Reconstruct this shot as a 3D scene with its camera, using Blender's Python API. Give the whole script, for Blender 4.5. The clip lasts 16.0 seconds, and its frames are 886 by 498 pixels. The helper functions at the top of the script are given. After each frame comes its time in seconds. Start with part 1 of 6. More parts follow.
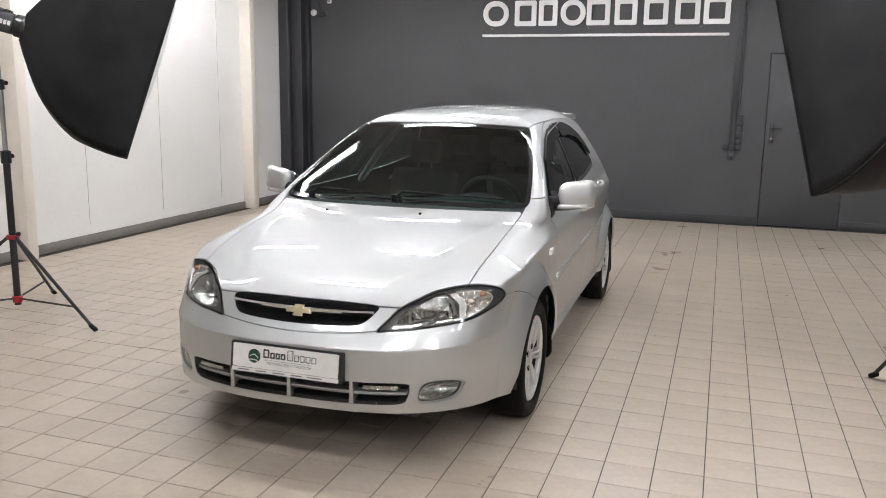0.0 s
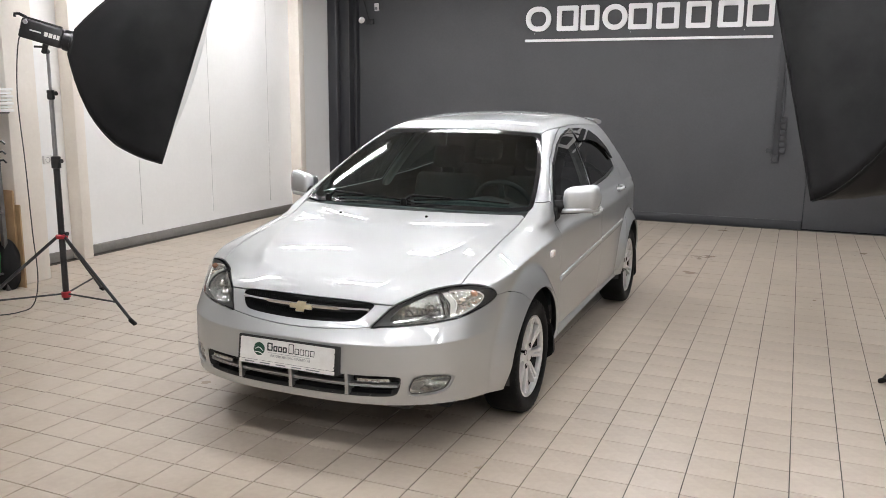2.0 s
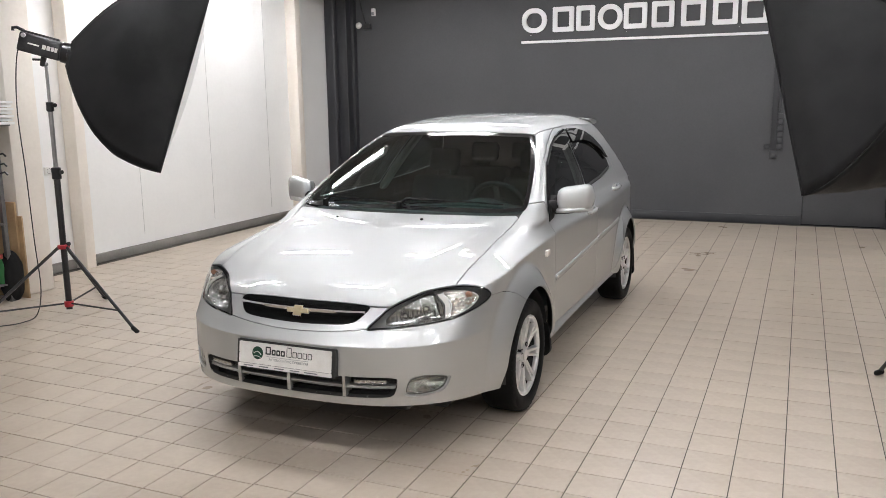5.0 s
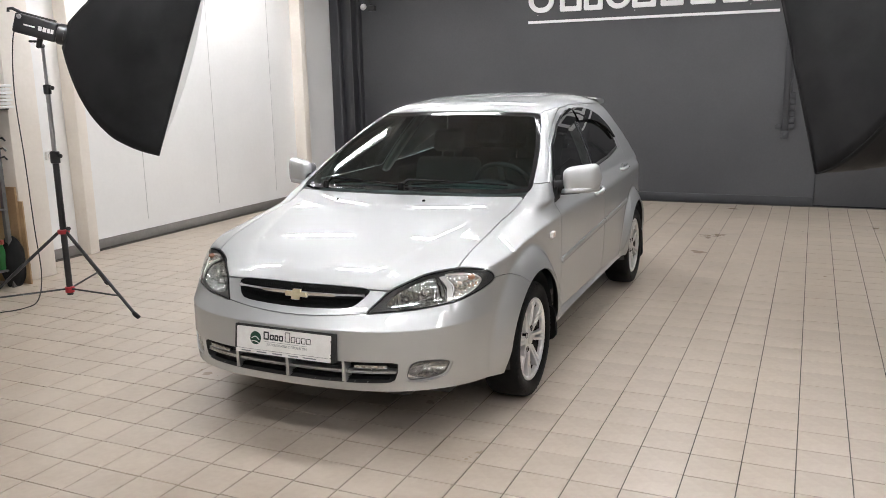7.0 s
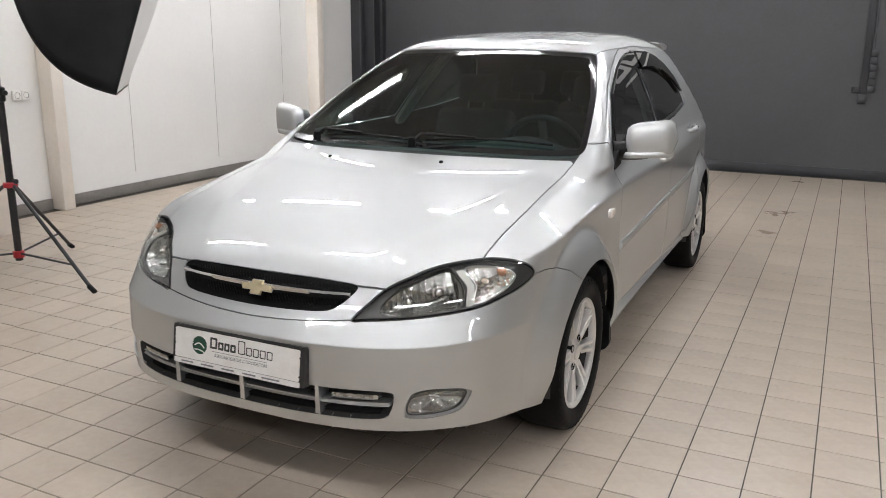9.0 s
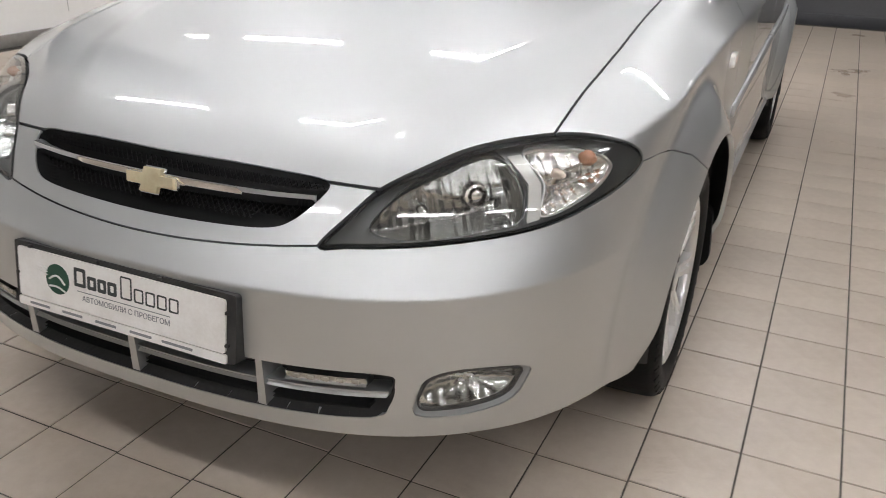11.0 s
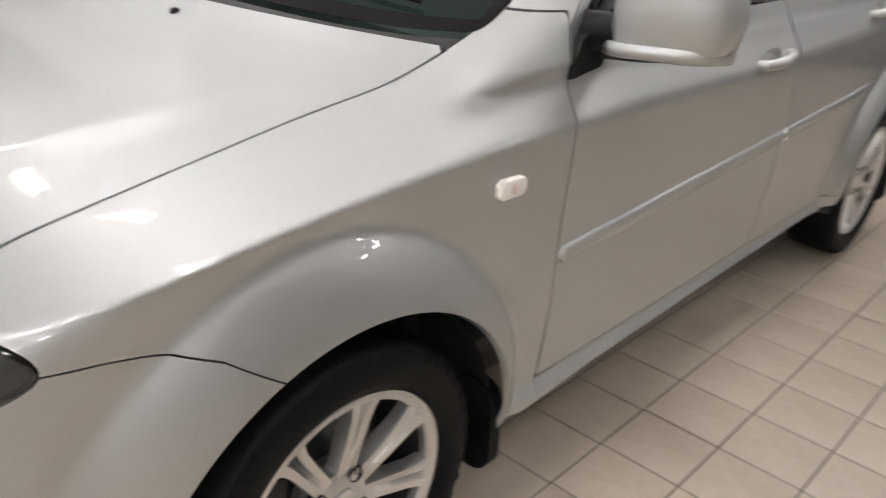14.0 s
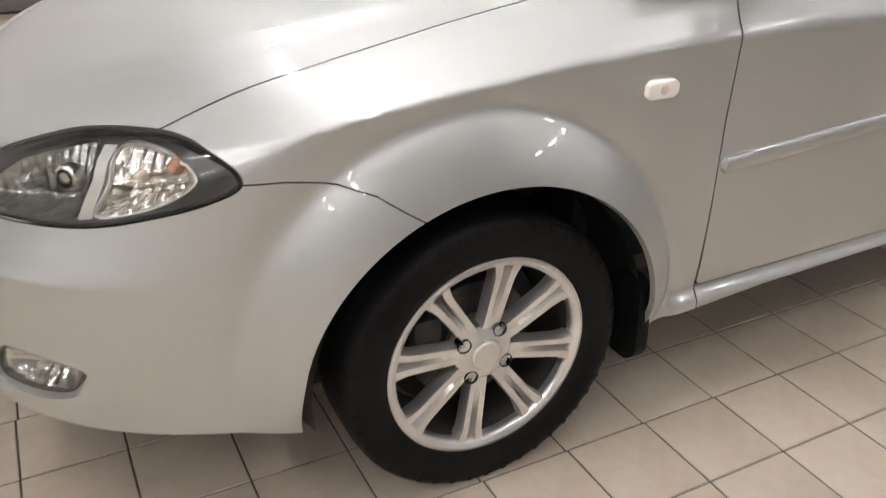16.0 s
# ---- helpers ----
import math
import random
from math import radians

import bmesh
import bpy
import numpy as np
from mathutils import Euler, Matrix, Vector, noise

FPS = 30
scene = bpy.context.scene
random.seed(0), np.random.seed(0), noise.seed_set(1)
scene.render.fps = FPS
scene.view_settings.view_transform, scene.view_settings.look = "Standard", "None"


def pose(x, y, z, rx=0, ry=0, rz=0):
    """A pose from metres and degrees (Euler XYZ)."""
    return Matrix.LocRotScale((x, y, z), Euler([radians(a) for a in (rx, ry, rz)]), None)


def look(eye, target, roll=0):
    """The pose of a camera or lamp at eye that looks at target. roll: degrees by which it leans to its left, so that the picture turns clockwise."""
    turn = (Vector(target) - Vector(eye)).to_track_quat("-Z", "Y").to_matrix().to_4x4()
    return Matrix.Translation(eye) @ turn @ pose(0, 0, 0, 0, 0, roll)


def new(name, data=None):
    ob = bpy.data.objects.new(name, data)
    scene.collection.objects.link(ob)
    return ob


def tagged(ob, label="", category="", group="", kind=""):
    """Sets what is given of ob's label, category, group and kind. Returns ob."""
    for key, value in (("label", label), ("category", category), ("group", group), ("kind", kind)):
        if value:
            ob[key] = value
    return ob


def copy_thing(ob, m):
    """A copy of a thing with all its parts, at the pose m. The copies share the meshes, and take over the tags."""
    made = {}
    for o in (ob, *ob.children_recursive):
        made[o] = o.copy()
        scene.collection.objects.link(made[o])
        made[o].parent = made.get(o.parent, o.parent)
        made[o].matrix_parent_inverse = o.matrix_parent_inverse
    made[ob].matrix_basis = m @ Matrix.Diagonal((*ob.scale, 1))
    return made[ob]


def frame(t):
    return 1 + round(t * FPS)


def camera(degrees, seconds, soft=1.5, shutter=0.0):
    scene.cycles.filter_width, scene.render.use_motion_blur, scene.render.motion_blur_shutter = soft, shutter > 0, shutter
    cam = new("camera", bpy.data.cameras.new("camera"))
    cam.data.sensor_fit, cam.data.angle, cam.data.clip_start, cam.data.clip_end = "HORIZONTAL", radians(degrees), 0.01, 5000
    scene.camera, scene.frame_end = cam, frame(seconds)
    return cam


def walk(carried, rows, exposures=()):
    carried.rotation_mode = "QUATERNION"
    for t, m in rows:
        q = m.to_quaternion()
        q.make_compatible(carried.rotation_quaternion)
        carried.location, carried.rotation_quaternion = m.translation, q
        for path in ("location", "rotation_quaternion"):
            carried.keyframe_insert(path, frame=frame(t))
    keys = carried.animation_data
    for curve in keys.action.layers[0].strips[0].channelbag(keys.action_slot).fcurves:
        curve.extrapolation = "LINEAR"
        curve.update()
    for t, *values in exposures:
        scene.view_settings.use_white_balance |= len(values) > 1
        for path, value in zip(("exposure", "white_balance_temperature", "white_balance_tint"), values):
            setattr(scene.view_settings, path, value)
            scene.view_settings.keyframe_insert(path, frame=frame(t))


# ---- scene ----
cam = camera(56.5, 16.0, 0.5, 0.4)
PATH = [
    (0, (0.156, 0.159, 1.584), (-0.467, 2.023, 1.214), 0.9),
    (0.5, (0.277, 0.313, 1.6), (-0.38, 2.168, 1.245), 2.0),
    (1, (0.387, 0.354, 1.594), (-0.329, 2.188, 1.243), 2.3),
    (1.5, (0.457, 0.233, 1.6), (-0.295, 2.05, 1.235), 1.1),
    (2, (0.524, 0.096, 1.619), (-0.247, 1.904, 1.253), 0.5),
    (2.5, (0.554, 0.044, 1.628), (-0.235, 1.846, 1.264), -0.5),
    (3, (0.573, 0.052, 1.623), (-0.217, 1.854, 1.262), -0.8),
    (3.5, (0.573, 0.074, 1.62), (-0.207, 1.88, 1.262), -0.6),
    (4, (0.583, 0.071, 1.622), (-0.194, 1.879, 1.264), -0.7),
    (6.5, (0.59, 0.086, 1.623), (-0.205, 1.882, 1.247), -1.0),
    (7, (0.581, 0.177, 1.588), (-0.22, 1.967, 1.193), -1.2),
    (7.5, (0.57, 0.43, 1.572), (-0.263, 2.203, 1.167), -0.9),
    (8, (0.484, 0.653, 1.536), (-0.37, 2.414, 1.122), 0.2),
    (8.5, (0.279, 0.906, 1.51), (-0.571, 2.662, 1.071), 0.5),
    (9, (0.154, 1.165, 1.442), (-0.692, 2.911, 0.954), 0.4),
    (9.5, (0.044, 1.433, 1.423), (-0.793, 3.165, 0.876), 1.4),
    (9.7, (-0.005, 1.526, 1.394), (-0.841, 3.25, 0.82), 2.0),
    (11.8, (-0.596, 2.445, 1.106), (-1.322, 4.075, 0.201), -0.2),
    (12, (-0.606, 2.502, 1.128), (-1.337, 4.126, 0.219), -0.9),
    (12.5, (-0.496, 2.653, 1.161), (-1.239, 4.278, 0.262), 2.4),
    (13, (-0.267, 2.848, 1.179), (-0.958, 4.533, 0.352), 9.7),
    (13.5, (-0.084, 3.145, 1.175), (-0.792, 4.837, 0.377), 14.7),
    (14, (0.091, 3.339, 1.245), (-1.084, 4.725, 0.408), 5.1),
    (14.5, (0.28, 3.377, 1.224), (-1.147, 4.498, 0.382), 0.7),
    (15, (0.467, 3.222, 1.205), (-1.038, 4.199, 0.321), 1.5),
    (15.5, (0.51, 3.224, 1.222), (-1.002, 4.127, 0.274), 2.0),
    (16, (0.442, 3.367, 1.202), (-1.13, 4.188, 0.277), 0.9),
]
walk(cam, [(t, look(eye, target, roll)) for t, eye, target, roll in PATH], [(0.0, -0.06, 6500, 10), (2.0, -0.04, 6500, 10), (7.0, -0.04, 6500, 10), (8.5, -0.14, 6500, 10), (9.5, -0.15, 6500, 10), (12.0, -0.30, 6650, 12), (12.5, -0.48, 6750, 13), (13.0, -0.66, 6850, 13), (13.5, -0.24, 6950, 13), (14.5, -0.18, 6800, 11), (15.0, -0.13, 6850, 11), (15.5, 0.02, 6850, 11), (16.0, 0.10, 6850, 11)])

# ---- light settings ----
TUBE = 105.0
LAMP_Z = 3.02
LAMP_ROWS = (-0.4, 1.8, 4.1, 6.4, 8.7)
# the -5.2 column is added, unseen, to brighten the white west wall
LAMP_COLS = (-5.2, -3.9, -2.25, -0.6, 1.05, 2.7, 4.35, 6.0)

# ---- world, lamps ----
world = bpy.data.worlds.new("world")
scene.world = world
world.use_nodes = True
world.node_tree.nodes["Background"].inputs[0].default_value = (0.05, 0.05, 0.055, 1)
world.node_tree.nodes["Background"].inputs[1].default_value = 0.2


# ---- materials ----
def material(name, base, rough=0.5, metal=0.0, **extra):
    m = bpy.data.materials.new(name)
    m.use_nodes = True
    b = m.node_tree.nodes["Principled BSDF"]
    b.inputs["Base Color"].default_value = (*base, 1)
    b.inputs["Roughness"].default_value = rough
    b.inputs["Metallic"].default_value = metal
    for key, value in extra.items():
        b.inputs[key.replace("_", " ")].default_value = value
    return m


def node(m, kind, **values):
    n = m.node_tree.nodes.new(kind)
    for key, value in values.items():
        if key in n.inputs:
            n.inputs[key].default_value = value
    return n


def wire(m, a, b):
    m.node_tree.links.new(a, b)


def shader(m):
    return m.node_tree.nodes["Principled BSDF"]


def mottle(m, dark, light, scale=3.0, fine=60.0, rough=None, bump=0.0, stretch=(1, 1, 1), low=0.35, high=0.65):
    """Colour drifting between two tones at two scales, with optional roughness drift and fine relief."""
    b = shader(m)
    where = node(m, "ShaderNodeTexCoord")
    mp = node(m, "ShaderNodeMapping")
    mp.inputs["Scale"].default_value = stretch
    wire(m, where.outputs["Object"], mp.inputs["Vector"])
    n1 = node(m, "ShaderNodeTexNoise", Scale=scale, Detail=6.0, Roughness=0.6)
    n2 = node(m, "ShaderNodeTexNoise", Scale=fine, Detail=4.0, Roughness=0.6)
    for n in (n1, n2):
        wire(m, mp.outputs[0], n.inputs["Vector"])
    add = node(m, "ShaderNodeMath")
    add.operation = "MULTIPLY_ADD"
    add.inputs[1].default_value = 0.35
    wire(m, n2.outputs[0], add.inputs[0])
    sub = node(m, "ShaderNodeMath")
    sub.operation = "SUBTRACT"
    sub.inputs[1].default_value = 0.175
    wire(m, n1.outputs[0], sub.inputs[0])
    wire(m, sub.outputs[0], add.inputs[2])
    ramp = node(m, "ShaderNodeValToRGB")
    ramp.color_ramp.elements[0].position, ramp.color_ramp.elements[0].color = low, (*dark, 1)
    ramp.color_ramp.elements[1].position, ramp.color_ramp.elements[1].color = high, (*light, 1)
    wire(m, add.outputs[0], ramp.inputs[0])
    wire(m, ramp.outputs[0], b.inputs["Base Color"])
    if rough:
        mr = node(m, "ShaderNodeMapRange")
        mr.inputs[1].default_value, mr.inputs[2].default_value = 0.3, 0.7
        mr.inputs[3].default_value, mr.inputs[4].default_value = rough
        wire(m, n1.outputs[0], mr.inputs[0])
        wire(m, mr.outputs[0], b.inputs["Roughness"])
    if bump:
        bp = node(m, "ShaderNodeBump", Strength=bump, Distance=0.002)
        wire(m, n2.outputs[0], bp.inputs["Height"])
        wire(m, bp.outputs[0], b.inputs["Normal"])
    return m


def clear(name, tint, head_on=0.08, rough=0.0, gloss=1.0):
    """Thin pane: light passes with a tint, gloss grows towards grazing, alike from both sides."""
    m = bpy.data.materials.new(name)
    m.use_nodes = True
    t = m.node_tree
    t.nodes.remove(t.nodes["Principled BSDF"])
    tr, gl, mix, lw, power, scale = (t.nodes.new(k) for k in ("ShaderNodeBsdfTransparent", "ShaderNodeBsdfGlossy", "ShaderNodeMixShader", "ShaderNodeLayerWeight", "ShaderNodeMath", "ShaderNodeMath"))
    tr.inputs[0].default_value = (*tint, 1)
    gl.inputs[0].default_value = (gloss, gloss, gloss, 1)
    gl.inputs["Roughness"].default_value = rough
    lw.inputs["Blend"].default_value = 0.5
    power.operation, power.inputs[1].default_value = "POWER", 5.0
    scale.operation, scale.inputs[1].default_value, scale.inputs[2].default_value = "MULTIPLY_ADD", 1.0 - head_on, head_on
    t.links.new(lw.outputs["Facing"], power.inputs[0])
    t.links.new(power.outputs[0], scale.inputs[0])
    t.links.new(scale.outputs[0], mix.inputs[0])
    t.links.new(tr.outputs[0], mix.inputs[1])
    t.links.new(gl.outputs[0], mix.inputs[2])
    t.links.new(mix.outputs[0], t.nodes["Material Output"].inputs[0])
    return m


paint = material("silver_paint", (0.56, 0.57, 0.58), 0.50, 0.92, Coat_Weight=1.0, Coat_Roughness=0.015, Coat_IOR=1.65)
flakes = node(paint, "ShaderNodeTexNoise", Scale=900.0, Detail=2.0)
film = node(paint, "ShaderNodeTexNoise", Scale=7.0, Detail=5.0)
spot = node(paint, "ShaderNodeTexCoord")
wire(paint, spot.outputs["Object"], flakes.inputs["Vector"])
wire(paint, spot.outputs["Object"], film.inputs["Vector"])
flake_mix = node(paint, "ShaderNodeValToRGB")
flake_mix.color_ramp.elements[0].position, flake_mix.color_ramp.elements[0].color = 0.3, (0.515, 0.530, 0.531, 1)
flake_mix.color_ramp.elements[1].position, flake_mix.color_ramp.elements[1].color = 0.7, (0.56, 0.576, 0.577, 1)
wire(paint, flakes.outputs[0], flake_mix.inputs[0])
wire(paint, flake_mix.outputs[0], shader(paint).inputs["Base Color"])
film_range = node(paint, "ShaderNodeMapRange")
film_range.inputs[3].default_value, film_range.inputs[4].default_value = 0.006, 0.03
wire(paint, film.outputs[0], film_range.inputs[0])
wire(paint, film_range.outputs[0], shader(paint).inputs["Coat Roughness"])

seam_black = material("seam_black", (0.012, 0.012, 0.012), 0.7)
plastic_black = mottle(material("black_plastic", (0.02, 0.02, 0.02), 0.5), (0.014, 0.014, 0.014), (0.03, 0.03, 0.03), 6, 150, (0.42, 0.6), 0.15)
gloss_black = material("gloss_black", (0.012, 0.012, 0.013), 0.12)
rubber = mottle(material("tyre_rubber", (0.01, 0.01, 0.01), 0.5, Specular_IOR_Level=0.1), (0.004, 0.004, 0.004), (0.010, 0.010, 0.010), 9, 90, (0.45, 0.65), 0.2)
alloy = mottle(material("alloy", (0.7, 0.7, 0.69), 0.3, 0.92), (0.76, 0.755, 0.75), (0.85, 0.845, 0.84), 12, 160, (0.32, 0.42))
# rim barrel: the shade behind the spokes is put into this near-black colour
alloy_shaded = mottle(material("barrel_shade", (0.07, 0.066, 0.06), 0.6, 0.3), (0.010, 0.0095, 0.009), (0.028, 0.026, 0.024), 10, 90, (0.5, 0.7))
chrome = material("chrome", (0.80, 0.80, 0.80), 0.05, 1.0)
mesh_black = material("mesh_black", (0.004, 0.004, 0.004), 0.5, Specular_IOR_Level=0.15)
smoked_reflector = material("smoked_reflector", (0.52, 0.52, 0.51), 0.18, 1.0)
fog_bowl = material("fog_bowl", (0.60, 0.60, 0.59), 0.16, 1.0)
reflector = material("reflector", (0.76, 0.73, 0.70), 0.20, 1.0)
lamp_bezel = material("lamp_bezel", (0.085, 0.085, 0.085), 0.3, 0.4)
amber = material("amber_bulb", (0.46, 0.24, 0.16), 0.25)
pale_bulb = material("pale_bulb", (0.74, 0.62, 0.54), 0.2)
gold = mottle(material("gold_emblem", (0.75, 0.58, 0.28), 0.3, 0.7), (0.74, 0.62, 0.38), (0.84, 0.75, 0.52), 20, 200, (0.22, 0.38))
lens_clear = clear("lens", (0.90, 0.91, 0.90), 0.06)
glass_wind = clear("windscreen_glass", (0.36, 0.50, 0.48), 0.085)
glass_tint = clear("tinted_glass", (0.24, 0.27, 0.26), 0.07)
visor = clear("smoked_visor", (0.02, 0.02, 0.02), 0.06)
cabin_dark = mottle(material("cabin_plastic", (0.03, 0.03, 0.032), 0.6), (0.022, 0.022, 0.024), (0.045, 0.045, 0.046), 8, 180, None, 0.2)
cabin_grey = mottle(material("cabin_trim", (0.12, 0.118, 0.11), 0.7), (0.10, 0.098, 0.092), (0.15, 0.147, 0.138), 8, 200, None, 0.2)
seat_cloth = mottle(material("seat_cloth", (0.05, 0.05, 0.052), 0.9), (0.04, 0.042, 0.044), (0.07, 0.072, 0.074), 10, 300, None, 0.4)
pillar_trim = mottle(material("pillar_trim", (0.36, 0.36, 0.34), 0.7), (0.32, 0.32, 0.30), (0.40, 0.40, 0.38), 8, 200, None, 0.15)
mirror_glass = material("mirror_glass", (0.9, 0.9, 0.9), 0.02, 1.0)
underbody = mottle(material("underbody", (0.03, 0.029, 0.028), 0.85), (0.018, 0.018, 0.018), (0.05, 0.047, 0.042), 5, 60)
disc_metal = mottle(material("brake_metal", (0.25, 0.24, 0.23), 0.4, 0.8), (0.05, 0.048, 0.045), (0.12, 0.115, 0.11), 12, 90, (0.3, 0.5))
repeater_white = material("repeater_lens", (0.86, 0.83, 0.79), 0.12)
diode_lens = material("diode_lens", (0.34, 0.31, 0.26), 0.15)
divider_silver = material("lamp_divider", (0.55, 0.54, 0.52), 0.5, 0.5)
plate_white = mottle(material("plate_white", (0.80, 0.79, 0.76), 0.35), (0.74, 0.72, 0.69), (0.83, 0.82, 0.80), 14, 160, (0.3, 0.45))
print_green = material("print_green", (0.012, 0.06, 0.035), 0.45)
print_dark = material("print_dark", (0.035, 0.04, 0.04), 0.45)
print_grey = material("print_grey", (0.22, 0.23, 0.24), 0.5)

wall_white = mottle(material("white_panel", (0.86, 0.86, 0.84), 0.45), (0.84, 0.84, 0.825), (0.89, 0.89, 0.875), 0.8, 25, (0.38, 0.55), 0.05)
wall_cream = mottle(material("cream_plaster", (0.80, 0.75, 0.68), 0.6), (0.76, 0.705, 0.635), (0.84, 0.79, 0.72), 1.2, 30, (0.5, 0.7), 0.1)
wall_dark = mottle(material("graphite_paint", (0.075, 0.077, 0.082), 0.55), (0.044, 0.045, 0.049), (0.058, 0.059, 0.063), 0.7, 40, (0.45, 0.62), 0.08)
wall_dark2 = mottle(material("graphite_trim", (0.05, 0.052, 0.057), 0.5), (0.026, 0.027, 0.031), (0.036, 0.037, 0.041), 1.5, 50, (0.4, 0.6), 0.06)
skirt_grey = mottle(material("skirting_grey", (0.30, 0.28, 0.265), 0.6), (0.20, 0.185, 0.17), (0.25, 0.235, 0.22), 2.5, 40, (0.5, 0.7), 0.1)
ceiling_dark = mottle(material("ceiling_paint", (0.2, 0.2, 0.2), 0.8), (0.38, 0.38, 0.375), (0.46, 0.46, 0.455), 1.0, 30)
wall_plain = mottle(material("grey_wall", (0.3, 0.3, 0.29), 0.6), (0.38, 0.38, 0.375), (0.46, 0.46, 0.455), 0.8, 25, (0.5, 0.7), 0.05)
sign_white = material("sign_white", (0.85, 0.85, 0.85), 0.35)
fabric_black = mottle(material("softbox_fabric", (0.009, 0.009, 0.01), 0.62, Specular_IOR_Level=0.12), (0.009, 0.009, 0.0095), (0.017, 0.017, 0.0175), 4, 220, (0.5, 0.68), 0.25)
fabric_white = material("diffuser_cloth", (0.82, 0.82, 0.81), 0.8)
metal_black = mottle(material("black_metal", (0.02, 0.02, 0.021), 0.35), (0.014, 0.014, 0.015), (0.03, 0.03, 0.031), 10, 90, (0.28, 0.42))
metal_grey = mottle(material("grey_metal", (0.42, 0.42, 0.42), 0.35, 0.8), (0.36, 0.36, 0.36), (0.48, 0.48, 0.48), 8, 90, (0.28, 0.42))
rack_metal = mottle(material("rack_metal", (0.16, 0.16, 0.16), 0.45, 0.5), (0.10, 0.10, 0.10), (0.18, 0.18, 0.175), 8, 90, (0.4, 0.55))
plastic_red = material("red_plastic", (0.42, 0.02, 0.03), 0.35)
plastic_white = material("white_plastic", (0.78, 0.78, 0.76), 0.35)
cable_black = material("cable_rubber", (0.02, 0.02, 0.02), 0.55)
cardboard = mottle(material("cardboard", (0.42, 0.28, 0.15), 0.85), (0.36, 0.235, 0.125), (0.48, 0.33, 0.18), 5, 80)
bottle_green = material("green_liquid", (0.06, 0.30, 0.09), 0.15, Transmission_Weight=0.4)
bucket_red = material("red_bucket", (0.42, 0.07, 0.05), 0.4)
grout = mottle(material("grout", (0.12, 0.105, 0.09), 0.9), (0.045, 0.04, 0.034), (0.095, 0.083, 0.07), 1.5, 40)
tube_light = bpy.data.materials.new("tube_light")
tube_light.use_nodes = True
shader(tube_light).inputs["Base Color"].default_value = (0.9, 0.9, 0.9, 1)
shader(tube_light).inputs["Emission Color"].default_value = (0.975, 0.972, 1.0, 1)
shader(tube_light).inputs["Emission Strength"].default_value = TUBE

# glazed floor tile: each tile its own shade, faint clouds, scuffs
tile_mat = material("floor_tile", (0.50, 0.455, 0.41), 0.32)
mottle(tile_mat, (0.435, 0.364, 0.291), (0.527, 0.454, 0.377), 2.2, 30, (0.26, 0.44), 0.03)
ramp_node = [n for n in tile_mat.node_tree.nodes if n.type == "VALTORGB"][0]
info = node(tile_mat, "ShaderNodeObjectInfo")
geo = node(tile_mat, "ShaderNodeNewGeometry")
sum_rand = node(tile_mat, "ShaderNodeMath")
wire(tile_mat, info.outputs["Random"], sum_rand.inputs[0])
wire(tile_mat, geo.outputs["Random Per Island"], sum_rand.inputs[1])
frac = node(tile_mat, "ShaderNodeMath")
frac.operation = "FRACT"
wire(tile_mat, sum_rand.outputs[0], frac.inputs[0])
shade = node(tile_mat, "ShaderNodeMapRange")
shade.inputs[3].default_value, shade.inputs[4].default_value = 0.955, 1.03
wire(tile_mat, frac.outputs[0], shade.inputs[0])
hsv = node(tile_mat, "ShaderNodeHueSaturation")
wire(tile_mat, shade.outputs[0], hsv.inputs["Value"])
wire(tile_mat, ramp_node.outputs[0], hsv.inputs["Color"])
# scuffs: sparse dark smears in world space
smear = node(tile_mat, "ShaderNodeTexNoise", Scale=1.7, Detail=9.0, Roughness=0.72, Distortion=1.2)
wire(tile_mat, geo.outputs["Position"], smear.inputs["Vector"])
smear_ramp = node(tile_mat, "ShaderNodeMapRange")
smear_ramp.inputs[1].default_value, smear_ramp.inputs[2].default_value = 0.60, 0.76
smear_ramp.inputs[3].default_value, smear_ramp.inputs[4].default_value = 0.0, 0.5
wire(tile_mat, smear.outputs[0], smear_ramp.inputs[0])
dirt = node(tile_mat, "ShaderNodeMix")
dirt.data_type = "RGBA"
dirt.inputs[7].default_value = (0.27, 0.225, 0.18, 1)
wire(tile_mat, smear_ramp.outputs[0], dirt.inputs[0])
wire(tile_mat, hsv.outputs[0], dirt.inputs[6])
wire(tile_mat, dirt.outputs[2], shader(tile_mat).inputs["Base Color"])

# ---- building helpers ----
def mesh_of(name, verts, faces, mat, normals=None, smooth=True):
    me = bpy.data.meshes.new(name)
    me.from_pydata([tuple(map(float, v)) for v in verts], [], [tuple(map(int, f)) for f in faces])
    me.materials.append(mat)
    if smooth:
        me.polygons.foreach_set("use_smooth", [True] * len(me.polygons))
    if normals is not None:
        me.normals_split_custom_set_from_vertices([tuple(map(float, n)) for n in normals])
    me.update()
    return me


def put(name, me, parent=None, m=None, label=""):
    ob = new(name, me)
    if parent is not None:
        ob.parent = parent
    if m is not None:
        ob.matrix_basis = m
    return tagged(ob, label)


def part(name, bm, mat, parent=None, label="", m=None, smooth=True, angle=35):
    me = bpy.data.meshes.new(name)
    bmesh.ops.recalc_face_normals(bm, faces=bm.faces)
    if smooth:
        for f in bm.faces:
            f.smooth = True
        for e in bm.edges:
            e.smooth = len(e.link_faces) != 2 or e.calc_face_angle(0) < radians(angle)
    bm.to_mesh(me)
    bm.free()
    me.materials.append(mat)
    return put(name, me, parent, m, label)


